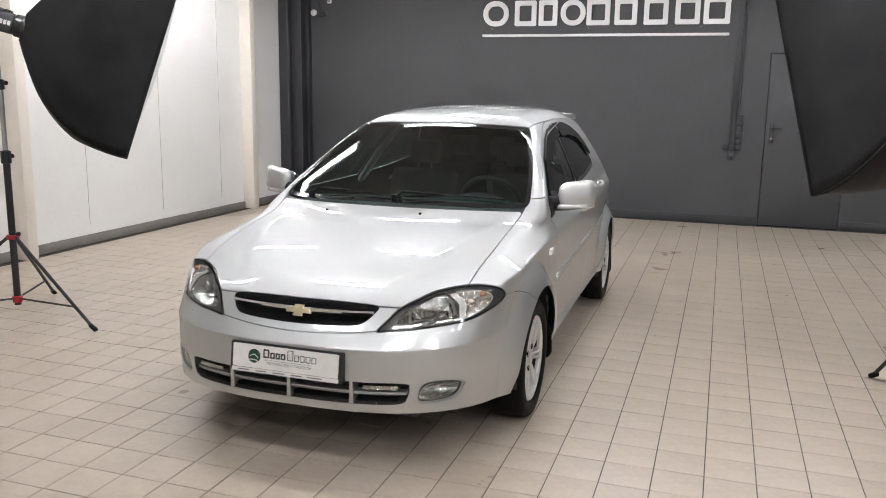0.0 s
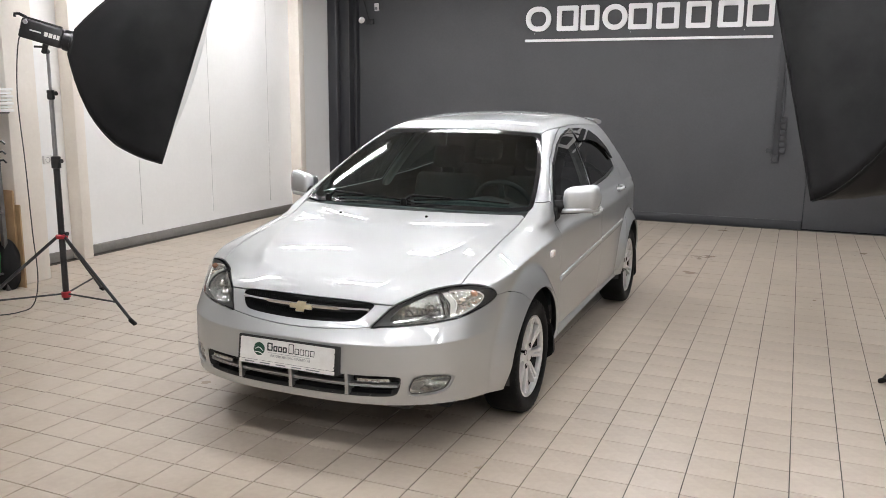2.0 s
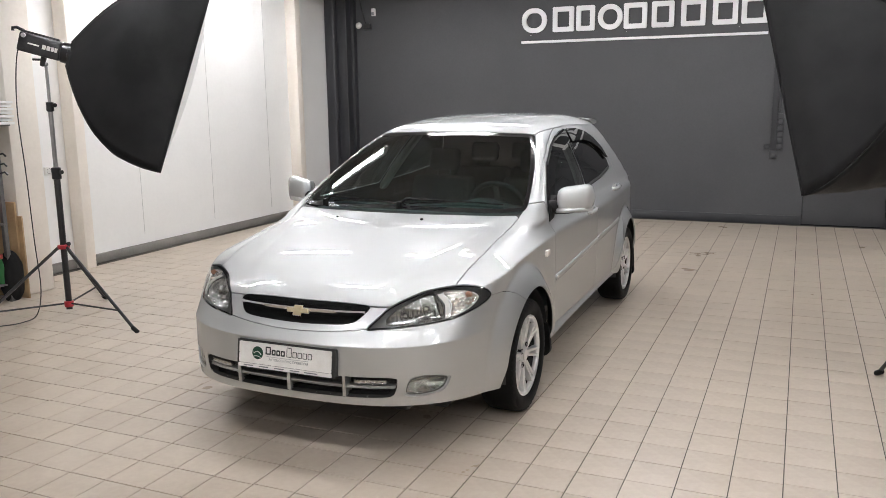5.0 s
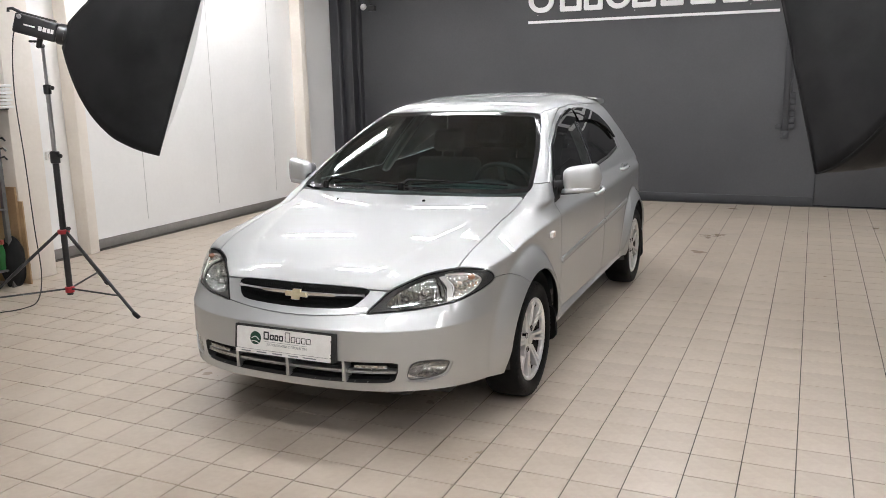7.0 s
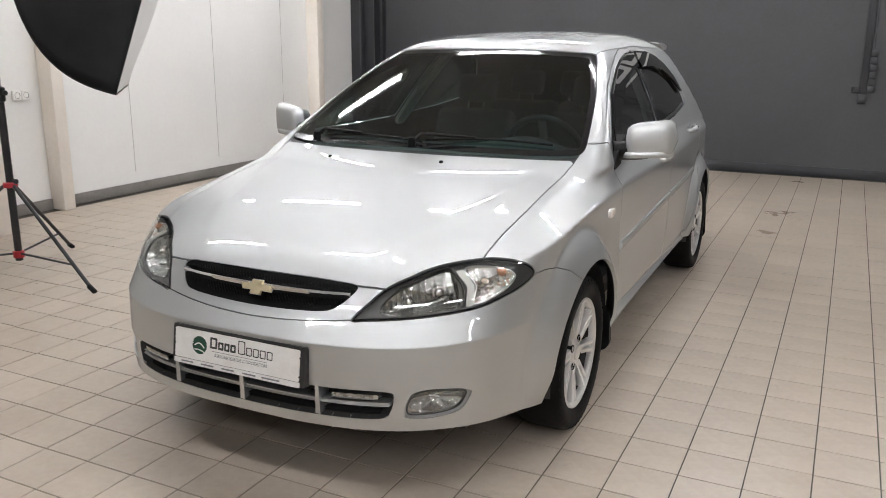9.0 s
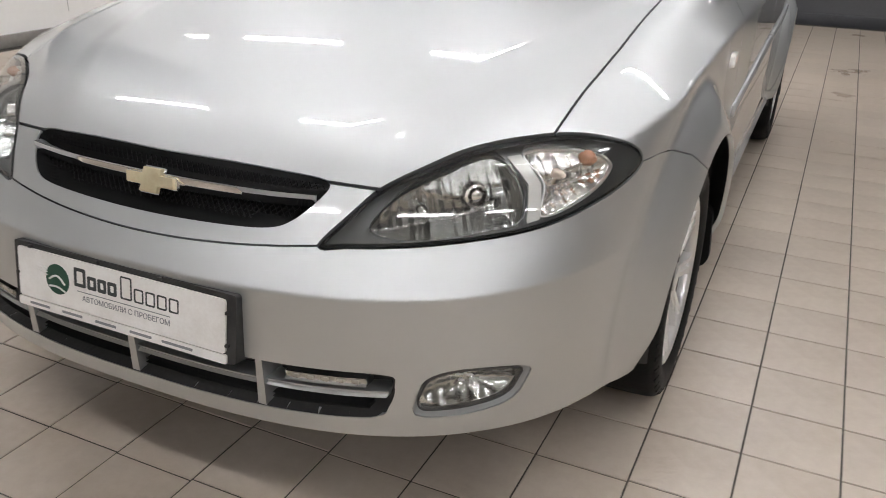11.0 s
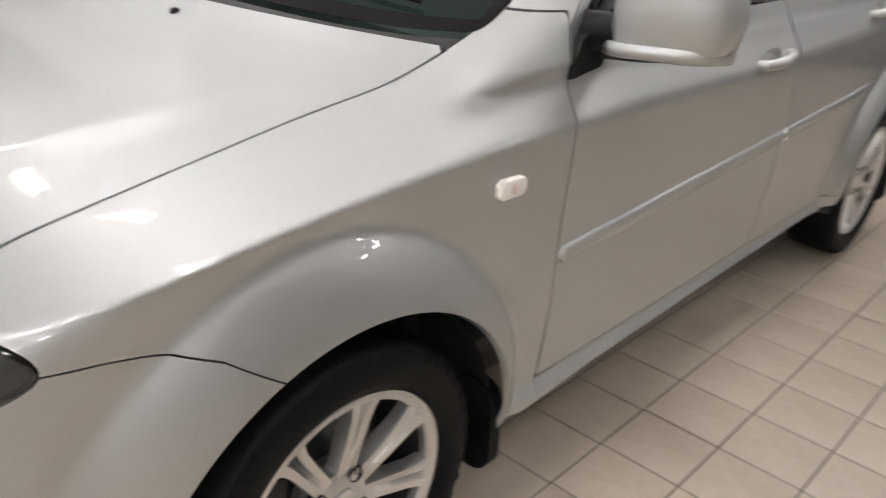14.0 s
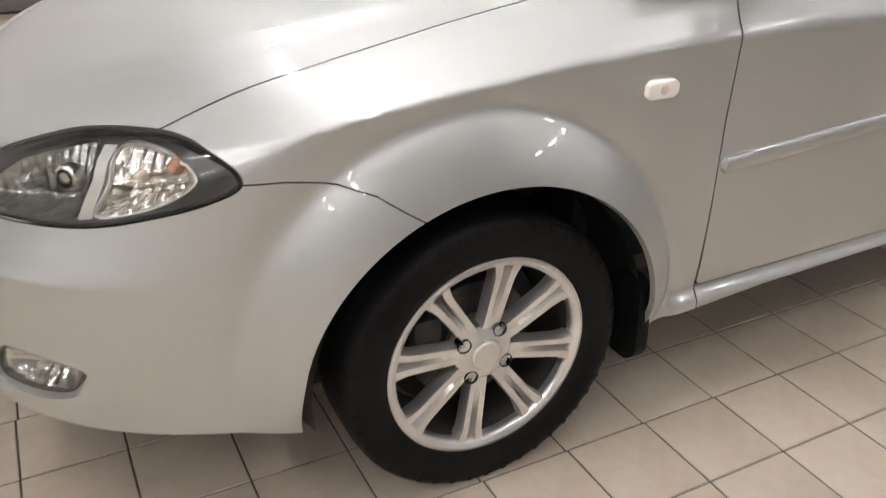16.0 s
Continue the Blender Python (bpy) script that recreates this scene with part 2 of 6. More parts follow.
def thing(name, label, category, m=None, group="", kind=""):
    ob = new(name)
    ob.empty_display_size = 0.1
    if m is not None:
        ob.matrix_basis = m
    return tagged(ob, label, category, group, kind)


def add_box(bm, lo, hi, bevel=0.0, m=None, seg=2):
    made = bmesh.ops.create_cube(bm, size=1)["verts"]
    lo, hi = Vector(lo), Vector(hi)
    for v in made:
        v.co = Vector([(a + b) / 2 + c * (b - a) for a, b, c in zip(lo, hi, v.co)])
    if bevel:
        edges = list({e for v in made for e in v.link_edges})
        r = bmesh.ops.bevel(bm, geom=edges, offset=bevel, segments=seg, profile=0.5, affect="EDGES")
        made = list({v for f in r["faces"] for v in f.verts} | {v for v in made if v.is_valid})
    if m is not None:
        bmesh.ops.transform(bm, matrix=m, verts=made)
    return made


def box(lo, hi, bevel=0.0, m=None, seg=2):
    bm = bmesh.new()
    add_box(bm, lo, hi, bevel, m, seg)
    return bm


def add_tube(bm, pts, radius, sides=12, caps=True):
    """A tube along points; radius: a number or one a point."""
    pts = [Vector(p) for p in pts]
    rad = radius if isinstance(radius, (list, tuple)) else [radius] * len(pts)
    rings, side = [], None
    for i, p in enumerate(pts):
        d = (pts[min(i + 1, len(pts) - 1)] - pts[max(i - 1, 0)]).normalized()
        if side is None:
            side = d.orthogonal().normalized()
        side = (side - d * side.dot(d)).normalized()
        up = d.cross(side)
        rings.append([bm.verts.new(p + rad[i] * (math.cos(a) * side + math.sin(a) * up)) for a in (2 * math.pi * k / sides for k in range(sides))])
    for a, b in zip(rings, rings[1:]):
        for k in range(sides):
            bm.faces.new((a[k], a[(k + 1) % sides], b[(k + 1) % sides], b[k]))
    if caps:
        bm.faces.new(rings[0][::-1])
        bm.faces.new(rings[-1])


def tube(pts, radius, sides=12, caps=True):
    bm = bmesh.new()
    add_tube(bm, pts, radius, sides, caps)
    return bm


def add_lathe(bm, profile, sides=48, m=None, closed=False):
    """Turn (radius, height) pairs about z."""
    rings = []
    for r, h in profile:
        if r < 1e-6:
            rings.append([bm.verts.new((0, 0, h))])
        else:
            rings.append([bm.verts.new((r * math.cos(a), r * math.sin(a), h)) for a in (2 * math.pi * k / sides for k in range(sides))])
    pairs = list(zip(rings, rings[1:])) + ([(rings[-1], rings[0])] if closed else [])
    for a, b in pairs:
        for k in range(sides):
            q = [a[k % len(a)], a[(k + 1) % len(a)], b[(k + 1) % len(b)], b[k % len(b)]]
            q = [v for i, v in enumerate(q) if v not in q[:i]]
            if len(q) > 2:
                bm.faces.new(q)
    if m is not None:
        bmesh.ops.transform(bm, matrix=m, verts=[v for r in rings for v in r])


def lathe(profile, sides=48, m=None, closed=False):
    bm = bmesh.new()
    add_lathe(bm, profile, sides, m, closed)
    return bm


def spline(points, per=8, closed=True):
    """Catmull-Rom through 2D or 3D points."""
    p = np.array(points, float)
    n = len(p)
    out = []
    for i in range(n if closed else n - 1):
        a, b, c, d = (p[(i + k) % n] if closed else p[min(max(i + k, 0), n - 1)] for k in (-1, 0, 1, 2))
        for t in np.arange(per) / per:
            out.append(0.5 * (2 * b + (c - a) * t + (2 * a - 5 * b + 4 * c - d) * t * t + (3 * b - a - 3 * c + d) * t ** 3))
    if not closed:
        out.append(p[-1])
    return np.array(out)


def inside(poly, u, v):
    """Signed distance to a closed polygon, above zero inside."""
    poly = np.asarray(poly, float)
    pt = np.stack([u, v], -1)
    best, odd = np.full(len(pt), 1e9), np.zeros(len(pt), bool)
    for a, b in zip(poly, np.roll(poly, -1, 0)):
        ab, ap = b - a, pt - a
        s = np.clip((ap @ ab) / max(ab @ ab, 1e-12), 0, 1)
        best = np.minimum(best, np.hypot(*(ap - s[:, None] * ab).T))
        cross = (a[1] > pt[:, 1]) != (b[1] > pt[:, 1])
        with np.errstate(divide="ignore", invalid="ignore"):
            odd ^= cross & (pt[:, 0] < (b[0] - a[0]) * (pt[:, 1] - a[1]) / (b[1] - a[1]) + a[0])
    return np.where(odd, best, -best)


def rounded(w, h, r, n=6):
    """A rounded rectangle's outline about its middle."""
    out = []
    for cx, cy, a0 in ((w / 2 - r, h / 2 - r, 0), (r - w / 2, h / 2 - r, 90), (r - w / 2, r - h / 2, 180), (w / 2 - r, r - h / 2, 270)):
        out += [(cx + r * math.cos(radians(a0 + 90 * k / n)), cy + r * math.sin(radians(a0 + 90 * k / n))) for k in range(n + 1)]
    return out


def add_prism(bm, outline, z0, z1, m=None, hole=None):
    """An outline in x, y pulled from z0 to z1, solid or with a hole of as many points."""
    loops = [[bm.verts.new((x, y, z)) for x, y in outline] for z in (z0, z1)]
    n = len(outline)
    made = loops[0] + loops[1]
    for k in range(n):
        bm.faces.new((loops[0][k], loops[0][(k + 1) % n], loops[1][(k + 1) % n], loops[1][k]))
    if hole is None:
        bm.faces.new(loops[0][::-1])
        bm.faces.new(loops[1])
    else:
        inner = [[bm.verts.new((x, y, z)) for x, y in hole] for z in (z0, z1)]
        made += inner[0] + inner[1]
        for k in range(n):
            j = (k + 1) % n
            bm.faces.new((inner[0][k], inner[1][k], inner[1][j], inner[0][j]))
            bm.faces.new((loops[0][k], inner[0][k], inner[0][j], loops[0][j]))
            bm.faces.new((loops[1][k], loops[1][j], inner[1][j], inner[1][k]))
    if m is not None:
        bmesh.ops.transform(bm, matrix=m, verts=made)
    return made


def prism(outline, z0, z1, m=None, hole=None):
    bm = bmesh.new()
    add_prism(bm, outline, z0, z1, m, hole)
    return bm

# ---- car shell: one smooth half body, later cut into panels ----
# car space: x across, y back from the front axle, z up
def lerp_table(v, table):
    xs, ys = zip(*table)
    return np.interp(v, xs, ys)


def soft_table(v, table, h=0.03):
    """Table lookup, rounded at the knots."""
    return sum(w * lerp_table(v + o * h, table) for o, w in ((-1.5, 0.1), (-0.75, 0.25), (0, 0.3), (0.75, 0.25), (1.5, 0.1)))


def soft_max(a, b, k):
    h = np.clip(0.5 + 0.5 * (a - b) / k, 0, 1)
    return b + (a - b) * h + k * h * (1 - h)


def soft_min(a, b, k):
    return -soft_max(-a, -b, k)


def ease(t):
    t = np.clip(t, 0, 1)
    return t * t * (3 - 2 * t)


NOSE_A = [(0.05, 0.70), (0.19, 0.760), (0.25, 0.777), (0.30, 0.785), (0.40, 0.787), (0.528, 0.780), (0.59, 0.723), (0.69, 0.645), (0.76, 0.555), (0.85, 0.42)]
TAIL_A = [(0.10, 0.45), (0.25, 0.53), (0.50, 0.54), (0.62, 0.50), (0.9, 0.45), (1.1, 0.40)]
HOOD_FIT = np.polyfit([-0.95, -0.86, -0.78, -0.65, -0.5, -0.25, 0.0, 0.2, 0.36], [0.612, 0.668, 0.708, 0.763, 0.812, 0.872, 0.918, 0.953, 0.980], 4)
ROOF_FIT = np.polyfit([0.5, 0.8, 0.95, 1.2, 1.6, 2.0, 2.4, 2.75, 3.1], [1.335, 1.398, 1.424, 1.460, 1.494, 1.505, 1.500, 1.472, 1.415], 4)
BELT = [(-0.6, 0.715), (-0.45, 0.748), (-0.35, 0.775), (-0.2, 0.797), (0.0, 0.820), (0.2, 0.847), (0.43, 0.864), (0.65, 0.867), (1.45, 0.872), (2.6, 0.905), (3.2, 0.92)]
SLOPE = [(-0.5, 2.8), (-0.3, 2.4), (0.0, 1.8), (0.3, 1.2), (0.5, 0.75), (0.7, 0.55), (3.4, 0.55)]
FLARE = [(-180, 0.44), (-95, 0.432), (-74, 0.434), (-56, 0.434), (-33, 0.444), (-14, 0.459), (0, 0.475), (17, 0.486), (30, 0.491), (45, 0.486), (60, 0.476), (78, 0.464), (100, 0.455), (180, 0.44)]


def swell(t):
    """A flare that rises steeply and flattens towards its rim."""
    t = np.clip(t, 0, 1.3)
    return 1.5 * t - 0.5 * t * t


def body_field(p):
    """Below zero inside the car's painted shape."""
    x, y, z = np.abs(p[..., 0]), p[..., 1], p[..., 2]
    z = z - 0.010 * ease((0.45 - y) / 0.5)
    # flank: upright below the shoulder line, leaning in above it
    low_w = 0.866 - (0.26 - 0.17 * ease(-y / 0.25)) * np.clip(0.56 - z, 0, 1) ** 2 - 0.03 * np.clip(z - 0.62, 0, 1) ** 2
    low_w = low_w - 0.026 * np.clip((0.25 - y) / 0.8, 0, 1)
    high_w = 0.862 - 0.026 * np.clip((0.25 - y) / 0.8, 0, 1) - soft_table(y, SLOPE, 0.08) * (z - soft_table(y, BELT, 0.08))
    w = soft_min(low_w, high_w, 0.010)
    w = w + 0.021 * ease((0.322 - z) / 0.034) * ease((z - 0.225) / 0.04) * ease((y - 0.40) / 0.06) * ease((2.18 - y) / 0.06)
    w = w - 0.045 * np.clip((y - 2.0) / 1.2, 0, 1.2) ** 1.4
    for yc, a0 in ((0.0, 1), (2.6, 0)):
        r = np.hypot(y - yc, z - 0.297)
        ang = np.degrees(np.arctan2(yc - y, z - 0.297))
        out = soft_table(ang, FLARE, 6.0) if a0 else 0.455 + 0 * r
        rise = (out - r) / (out - 0.34)
        w = w + (0.056 * swell(soft_max(rise, 0.0 * rise, 0.08)) - 0.003 * np.exp(-((rise + 0.12) / 0.16) ** 2)) * ease((z - 0.16) / 0.2) * (r < 0.7)
    turn = np.clip(np.arctan2(x, np.maximum(-y, 0.05)) / 1.05, 0, 1.2)
    a = soft_table(z - 0.020 * turn ** 3, NOSE_A, 0.0025)
    b = soft_table(z, TAIL_A)
    d = np.maximum(0, (-0.14 - y) / a)
    e = np.maximum(0, (y - 2.82) / b)
    g = ((np.maximum(x, 1e-6) / w) ** 2.8 + d ** 2.8 + e ** 2.8) ** (1 / 2.8) - 1
    side = g * 0.84
    ridge = x - lerp_table(y, [(-0.8, 0.26), (-0.45, 0.45), (0.15, 0.61), (0.5, 0.70)])
    crown = 0.022 * (x / 0.7) ** 2 + 0.16 * soft_max(ridge, 0.0 * ridge, 0.014) - 0.10 * soft_max(ridge - 0.055, 0.0 * ridge, 0.014)
    line = soft_min(np.polyval(HOOD_FIT, np.clip(y, -1.0, 0.45)), 0.99 + 0.015 * (y - 0.4), 0.01)
    top = z - (line - crown)
    low = soft_max(side, top * 0.95, 0.075 - 0.047 * ease((y + 0.60) / 0.45))
    # greenhouse
    t = np.clip((z - 0.95) / 0.45, -0.3, 1.2)
    wc = 0.818 - 0.175 * t - 0.075 * t * np.abs(t) - 0.03 * np.clip((y - 1.8) / 1.2, 0, 1.3) ** 2
    wc = wc - 0.04 * ease((0.955 - z) / 0.07)
    cs = (x - wc) * 0.88
    ws = (0.34 + (z - 0.985) * 2.02 - 0.17 * (1 - (x / 0.69) ** 2) - y) * 0.44
    rf = z - (np.polyval(ROOF_FIT, np.clip(y, 0.3, 3.2)) - 0.034 * (x / 0.55) ** 2.4)
    rw = (y - (3.27 - (z - 1.0) * 0.95 - 0.12 * (x / 0.6) ** 2)) * 0.69
    cabin = soft_max(soft_max(cs, rf, 0.09), soft_max(ws, rw, 0.05), 0.05)
    cabin = np.maximum(cabin, 0.90 - z)
    return soft_min(low, cabin, 0.022)


def body_normal(p, h=0.002):
    g = np.stack([body_field(p + np.eye(3)[i] * h) - body_field(p - np.eye(3)[i] * h) for i in range(3)], -1)
    return g / np.linalg.norm(g, axis=-1, keepdims=True)

# ---- the hall ----
X_W, X_E, Y_S, Y_N, HIGH = -6.0, 10.8, -5.5, 11.257, 4.2


def wall(name, lo, hi, mat, label):
    return tagged(part(name, box(lo, hi), mat, smooth=False), label, "wall", kind="structure")


wall("wall_west", (X_W - 0.2, Y_S - 0.2, 0), (X_W, Y_N + 0.3, HIGH), wall_white, "unseen white wall added to brighten the car's front with a grey skirting")
# unseen: this grey is set for what the car's flank reflects
wall("wall_east", (X_E, Y_S - 0.2, 0), (X_E + 0.2, Y_N + 0.3, HIGH), wall_plain, "unseen grey wall, its tone set for reflections on the car")
# unseen: white wall added here to throw light onto the car's front
wall("wall_south", (X_W, Y_S - 0.2, 0), (X_E, Y_S, HIGH), wall_white, "unseen white wall added to brighten the car's front")
# back wall with an opening for the service door
north = bmesh.new()
DOOR_L, DOOR_R, DOOR_H = 0.644, 1.585, 2.13
add_box(north, (X_W, Y_N, 0), (DOOR_L, Y_N + 0.25, HIGH))
add_box(north, (DOOR_R, Y_N, 0), (X_E, Y_N + 0.25, HIGH))
add_box(north, (DOOR_L, Y_N, DOOR_H), (DOOR_R, Y_N + 0.25, HIGH))
tagged(part("wall_north", north, wall_dark, smooth=False), "matt graphite painted wall with a white sign", "wall", kind="structure")
# unseen: the ceiling's grey is set for the bounce on hood and bumper
tagged(part("ceiling", box((X_W - 0.2, Y_S - 0.2, HIGH), (X_E + 0.2, Y_N + 0.3, HIGH + 0.15)), ceiling_dark, smooth=False), "unseen ceiling above hanging lamps, its grey set for bounce light", "ceiling", kind="structure")
floor_bed = tagged(part("floor", box((X_W, Y_S, -0.1), (X_E, Y_N, -0.003)), grout, smooth=False), "beige glazed tile floor with dark joints", "floor", kind="structure")

# west wall: panel joints, skirting, piers
seams = bmesh.new()
for y in (-4.6, -3.4, -2.2, -1.0, 0.2, 1.4, 2.6, 3.8, 7.01, 8.21, 9.41):
    add_box(seams, (X_W, y - 0.003, 0.2), (X_W + 0.003, y + 0.003, HIGH))
tagged(part("trim", seams, material("panel_joint", (0.55, 0.55, 0.54), 0.6), smooth=False), "thin joints between white wall panels", "trim", kind="structure")
skirts = bmesh.new()
for a, b in ((Y_S, 4.98), (5.28, 6.03), (6.15, 9.93), (10.06, 10.95)):
    add_box(skirts, (X_W, a, 0), (X_W + 0.03, b, 0.095), 0.006)
tagged(part("baseboard", skirts, skirt_grey), "grey painted skirting along the white wall", "baseboard", kind="structure")
for x0, x1, y0, y1, lab in ((X_W, -5.44, 4.98, 5.28, "cream plastered pier beside the shelving"), (X_W, -5.835, 6.03, 6.15, "cream plastered pier in the white wall"), (X_W, -5.83, 9.93, 10.06, "cream plastered pier near the dark wall")):
    pier = tagged(part("pillar", box((x0, y0, 0), (x1, y1, HIGH), 0.012), wall_cream), lab, "pillar", "wall piers", "structure")
# dark boxed column in the corner
corner = thing("corner_column", "graphite boxed column with raised edges in the corner", "column", kind="structure")
part("casing", box((X_W, 10.95, 0), (-5.83, Y_N, HIGH), 0.03, seg=4), wall_dark2, corner)
part("casing", box((-5.83, 11.03, 0), (-5.67, Y_N, HIGH), 0.006), wall_dark2, corner)
part("edge_strip", box((-5.675, 11.012, 0), (-5.66, 11.03, HIGH), 0.003), wall_dark, corner)
part("edge_strip", box((-5.67, 11.16, 0), (-5.62, Y_N, HIGH), 0.004), wall_dark2, corner)
# dark skirting of the back wall
base_n = bmesh.new()
for a, b in ((-5.62, DOOR_L - 0.01), (DOOR_R + 0.01, X_E)):
    add_box(base_n, (a, Y_N - 0.012, 0), (b, Y_N, 0.11), 0.003)
tagged(part("baseboard", base_n, wall_dark2), "graphite skirting under the dark wall", "baseboard", kind="structure")

# service door
door = thing("door_1", "closed graphite painted steel service door", "door", kind="structure")
part("door_leaf", box((DOOR_L + 0.008, Y_N + 0.012, 0.01), (DOOR_R - 0.008, Y_N + 0.06, DOOR_H - 0.008), 0.003), wall_dark, door)
frame_bm = bmesh.new()
add_box(frame_bm, (DOOR_L, Y_N + 0.07, 0), (DOOR_L + 0.05, Y_N + 0.2, DOOR_H))
add_box(frame_bm, (DOOR_R - 0.05, Y_N + 0.07, 0), (DOOR_R, Y_N + 0.2, DOOR_H))
add_box(frame_bm, (DOOR_L + 0.05, Y_N + 0.07, DOOR_H - 0.05), (DOOR_R - 0.05, Y_N + 0.2, DOOR_H))
part("door_frame", frame_bm, wall_dark2, door, smooth=False)
handle = part("door_handle", box((0.705, Y_N - 0.006, 1.04), (0.745, Y_N + 0.012, 1.29), 0.006), metal_black, door, "black lever handle on a long plate")
part("lever", tube([(0.725, Y_N - 0.004, 1.225), (0.725, Y_N - 0.045, 1.225), (0.74, Y_N - 0.055, 1.225), (0.845, Y_N - 0.055, 1.225)], [0.010, 0.010, 0.0095, 0.008], 10), metal_black, handle)
part("cylinder", lathe([(0, -0.016), (0.012, -0.016), (0.012, 0.0)], 16, pose(0.725, Y_N - 0.006, 1.10, -90)), metal_grey, handle)
part("hinge", tube([(DOOR_R - 0.004, Y_N - 0.006, 0.22), (DOOR_R - 0.004, Y_N - 0.006, 0.36)], 0.011, 10), wall_dark2, door)
part("hinge", tube([(DOOR_R - 0.004, Y_N - 0.006, 1.82), (DOOR_R - 0.004, Y_N - 0.006, 1.96)], 0.011, 10), wall_dark2, door)

# raised sign: plain shapes for the company's lettering over a white rule
sign = thing("wall_sign", "white raised sign of plain shapes over a long rule", "sign")
part("rule", box((-3.03, Y_N - 0.030, 2.347), (0.14, Y_N - 0.006, 2.381), 0.003), sign_white, sign)
SLOTS = tuple((-3.03 + 0.00853 * a, -3.03 + 0.00853 * b) for a, b in ((1, 42), (52, 86), (90, 119), (124, 162), (164, 199), (206, 239), (249, 284), (294, 329), (334, 371)))
for k, (a, b) in enumerate(SLOTS):
    mid, w, h = (a + b) / 2, b - a, 0.325
    m = pose(mid, Y_N - 0.006, 2.648, 90)
    if k in (0, 3):
        o = rounded(w, h, 0.155, 8)
        i = rounded(w - 0.13, h - 0.13, 0.09, 8)
    else:
        o, i = rounded(w, h, 0.02, 8), rounded(w - 0.125, h - 0.125, 0.012, 8)
    part("block", prism(o, 0.0, 0.030, m, i), sign_white, sign, smooth=False)
for x in (-2.9, -1.6, -0.2):
    part("spacer", tube([(x, Y_N, 2.455), (x, Y_N - 0.01, 2.455)], 0.006, 8), metal_grey, sign)

# cable run and switches by the door
run = thing("cable_duct", "graphite painted cable duct with a stack of switches", "conduit")
part("duct", box((0.235, Y_N - 0.03, 0.92), (0.305, Y_N, HIGH), 0.004), wall_dark2, run)
part("pipe", tube([(0.325, Y_N - 0.014, 1.40), (0.325, Y_N - 0.014, HIGH)], 0.012, 10), wall_dark, run)
for k in range(6):
    part("switch", box((0.308, Y_N - 0.042, 0.945 + k * 0.075), (0.378, Y_N, 0.945 + k * 0.075 + 0.068), 0.006), wall_dark2, run)
part("junction_box", box((0.16, Y_N - 0.035, 0.945), (0.232, Y_N, 1.005), 0.006), wall_dark2, run)
sock = part("socket", box((0.228, Y_N - 0.045, 0.825), (0.313, Y_N, 0.925), 0.008), wall_dark2, run)
part("socket_face", lathe([(0, 0.004), (0.022, 0.004), (0.028, 0.0)], 20, pose(0.27, Y_N - 0.045, 0.87, 90)), wall_dark, sock)

# security fittings high on the dark wall
cam_box = thing("wall_camera", "small white dome camera on a dark bracket", "camera")
part("bracket", box((-5.47, Y_N - 0.07, 2.64), (-5.36, Y_N, 2.72), 0.01), metal_black, cam_box)
part("arm", tube([(-5.44, Y_N - 0.035, 2.70), (-5.53, Y_N - 0.03, 3.0), (-5.58, Y_N - 0.02, 3.4)], 0.010, 8), metal_black, cam_box)
part("dome", lathe([(0, 0.05), (0.03, 0.042), (0.046, 0.02), (0.048, 0), (0.04, -0.01), (0, -0.01)], 24, pose(-5.55, Y_N - 0.05, 2.70, 70)), plastic_white, cam_box)
sensor = thing("wall_sensor", "small white wall sensor", "sensor")
part("case", box((-5.35, Y_N - 0.045, 2.83), (-5.285, Y_N, 2.94), 0.012), plastic_white, sensor)
part("window", box((-5.34, Y_N - 0.052, 2.845), (-5.295, Y_N - 0.044, 2.885), 0.003), print_grey, sensor)

# sockets between the piers
for y in (5.80, 5.88):
    so = thing("wall_socket", "white double wall socket on the panel wall", "socket", group="wall sockets")
    part("plate", box((X_W, y - 0.038, 0.95), (X_W + 0.03, y + 0.038, 1.03), 0.008), plastic_white, so)
    part("well", lathe([(0, -0.004), (0.020, -0.004), (0.023, 0.002), (0.026, 0.002)], 20, pose(X_W + 0.03, y, 0.99, 0, 90)), print_grey, so)

# ceiling lamps: rows of linear fittings
# east end of row 8.7 is added too, to lift dark wall and floor
SPAN = {-0.4: (-1.5, 7), 1.8: (-3, 6.5), 4.1: (-4.5, 1.5), 6.4: (-6, 0), 8.7: (-6, 7)}
LAMPS = [(x, y) for y in LAMP_ROWS for x in LAMP_COLS if SPAN[y][0] < x < SPAN[y][1]]
first = None
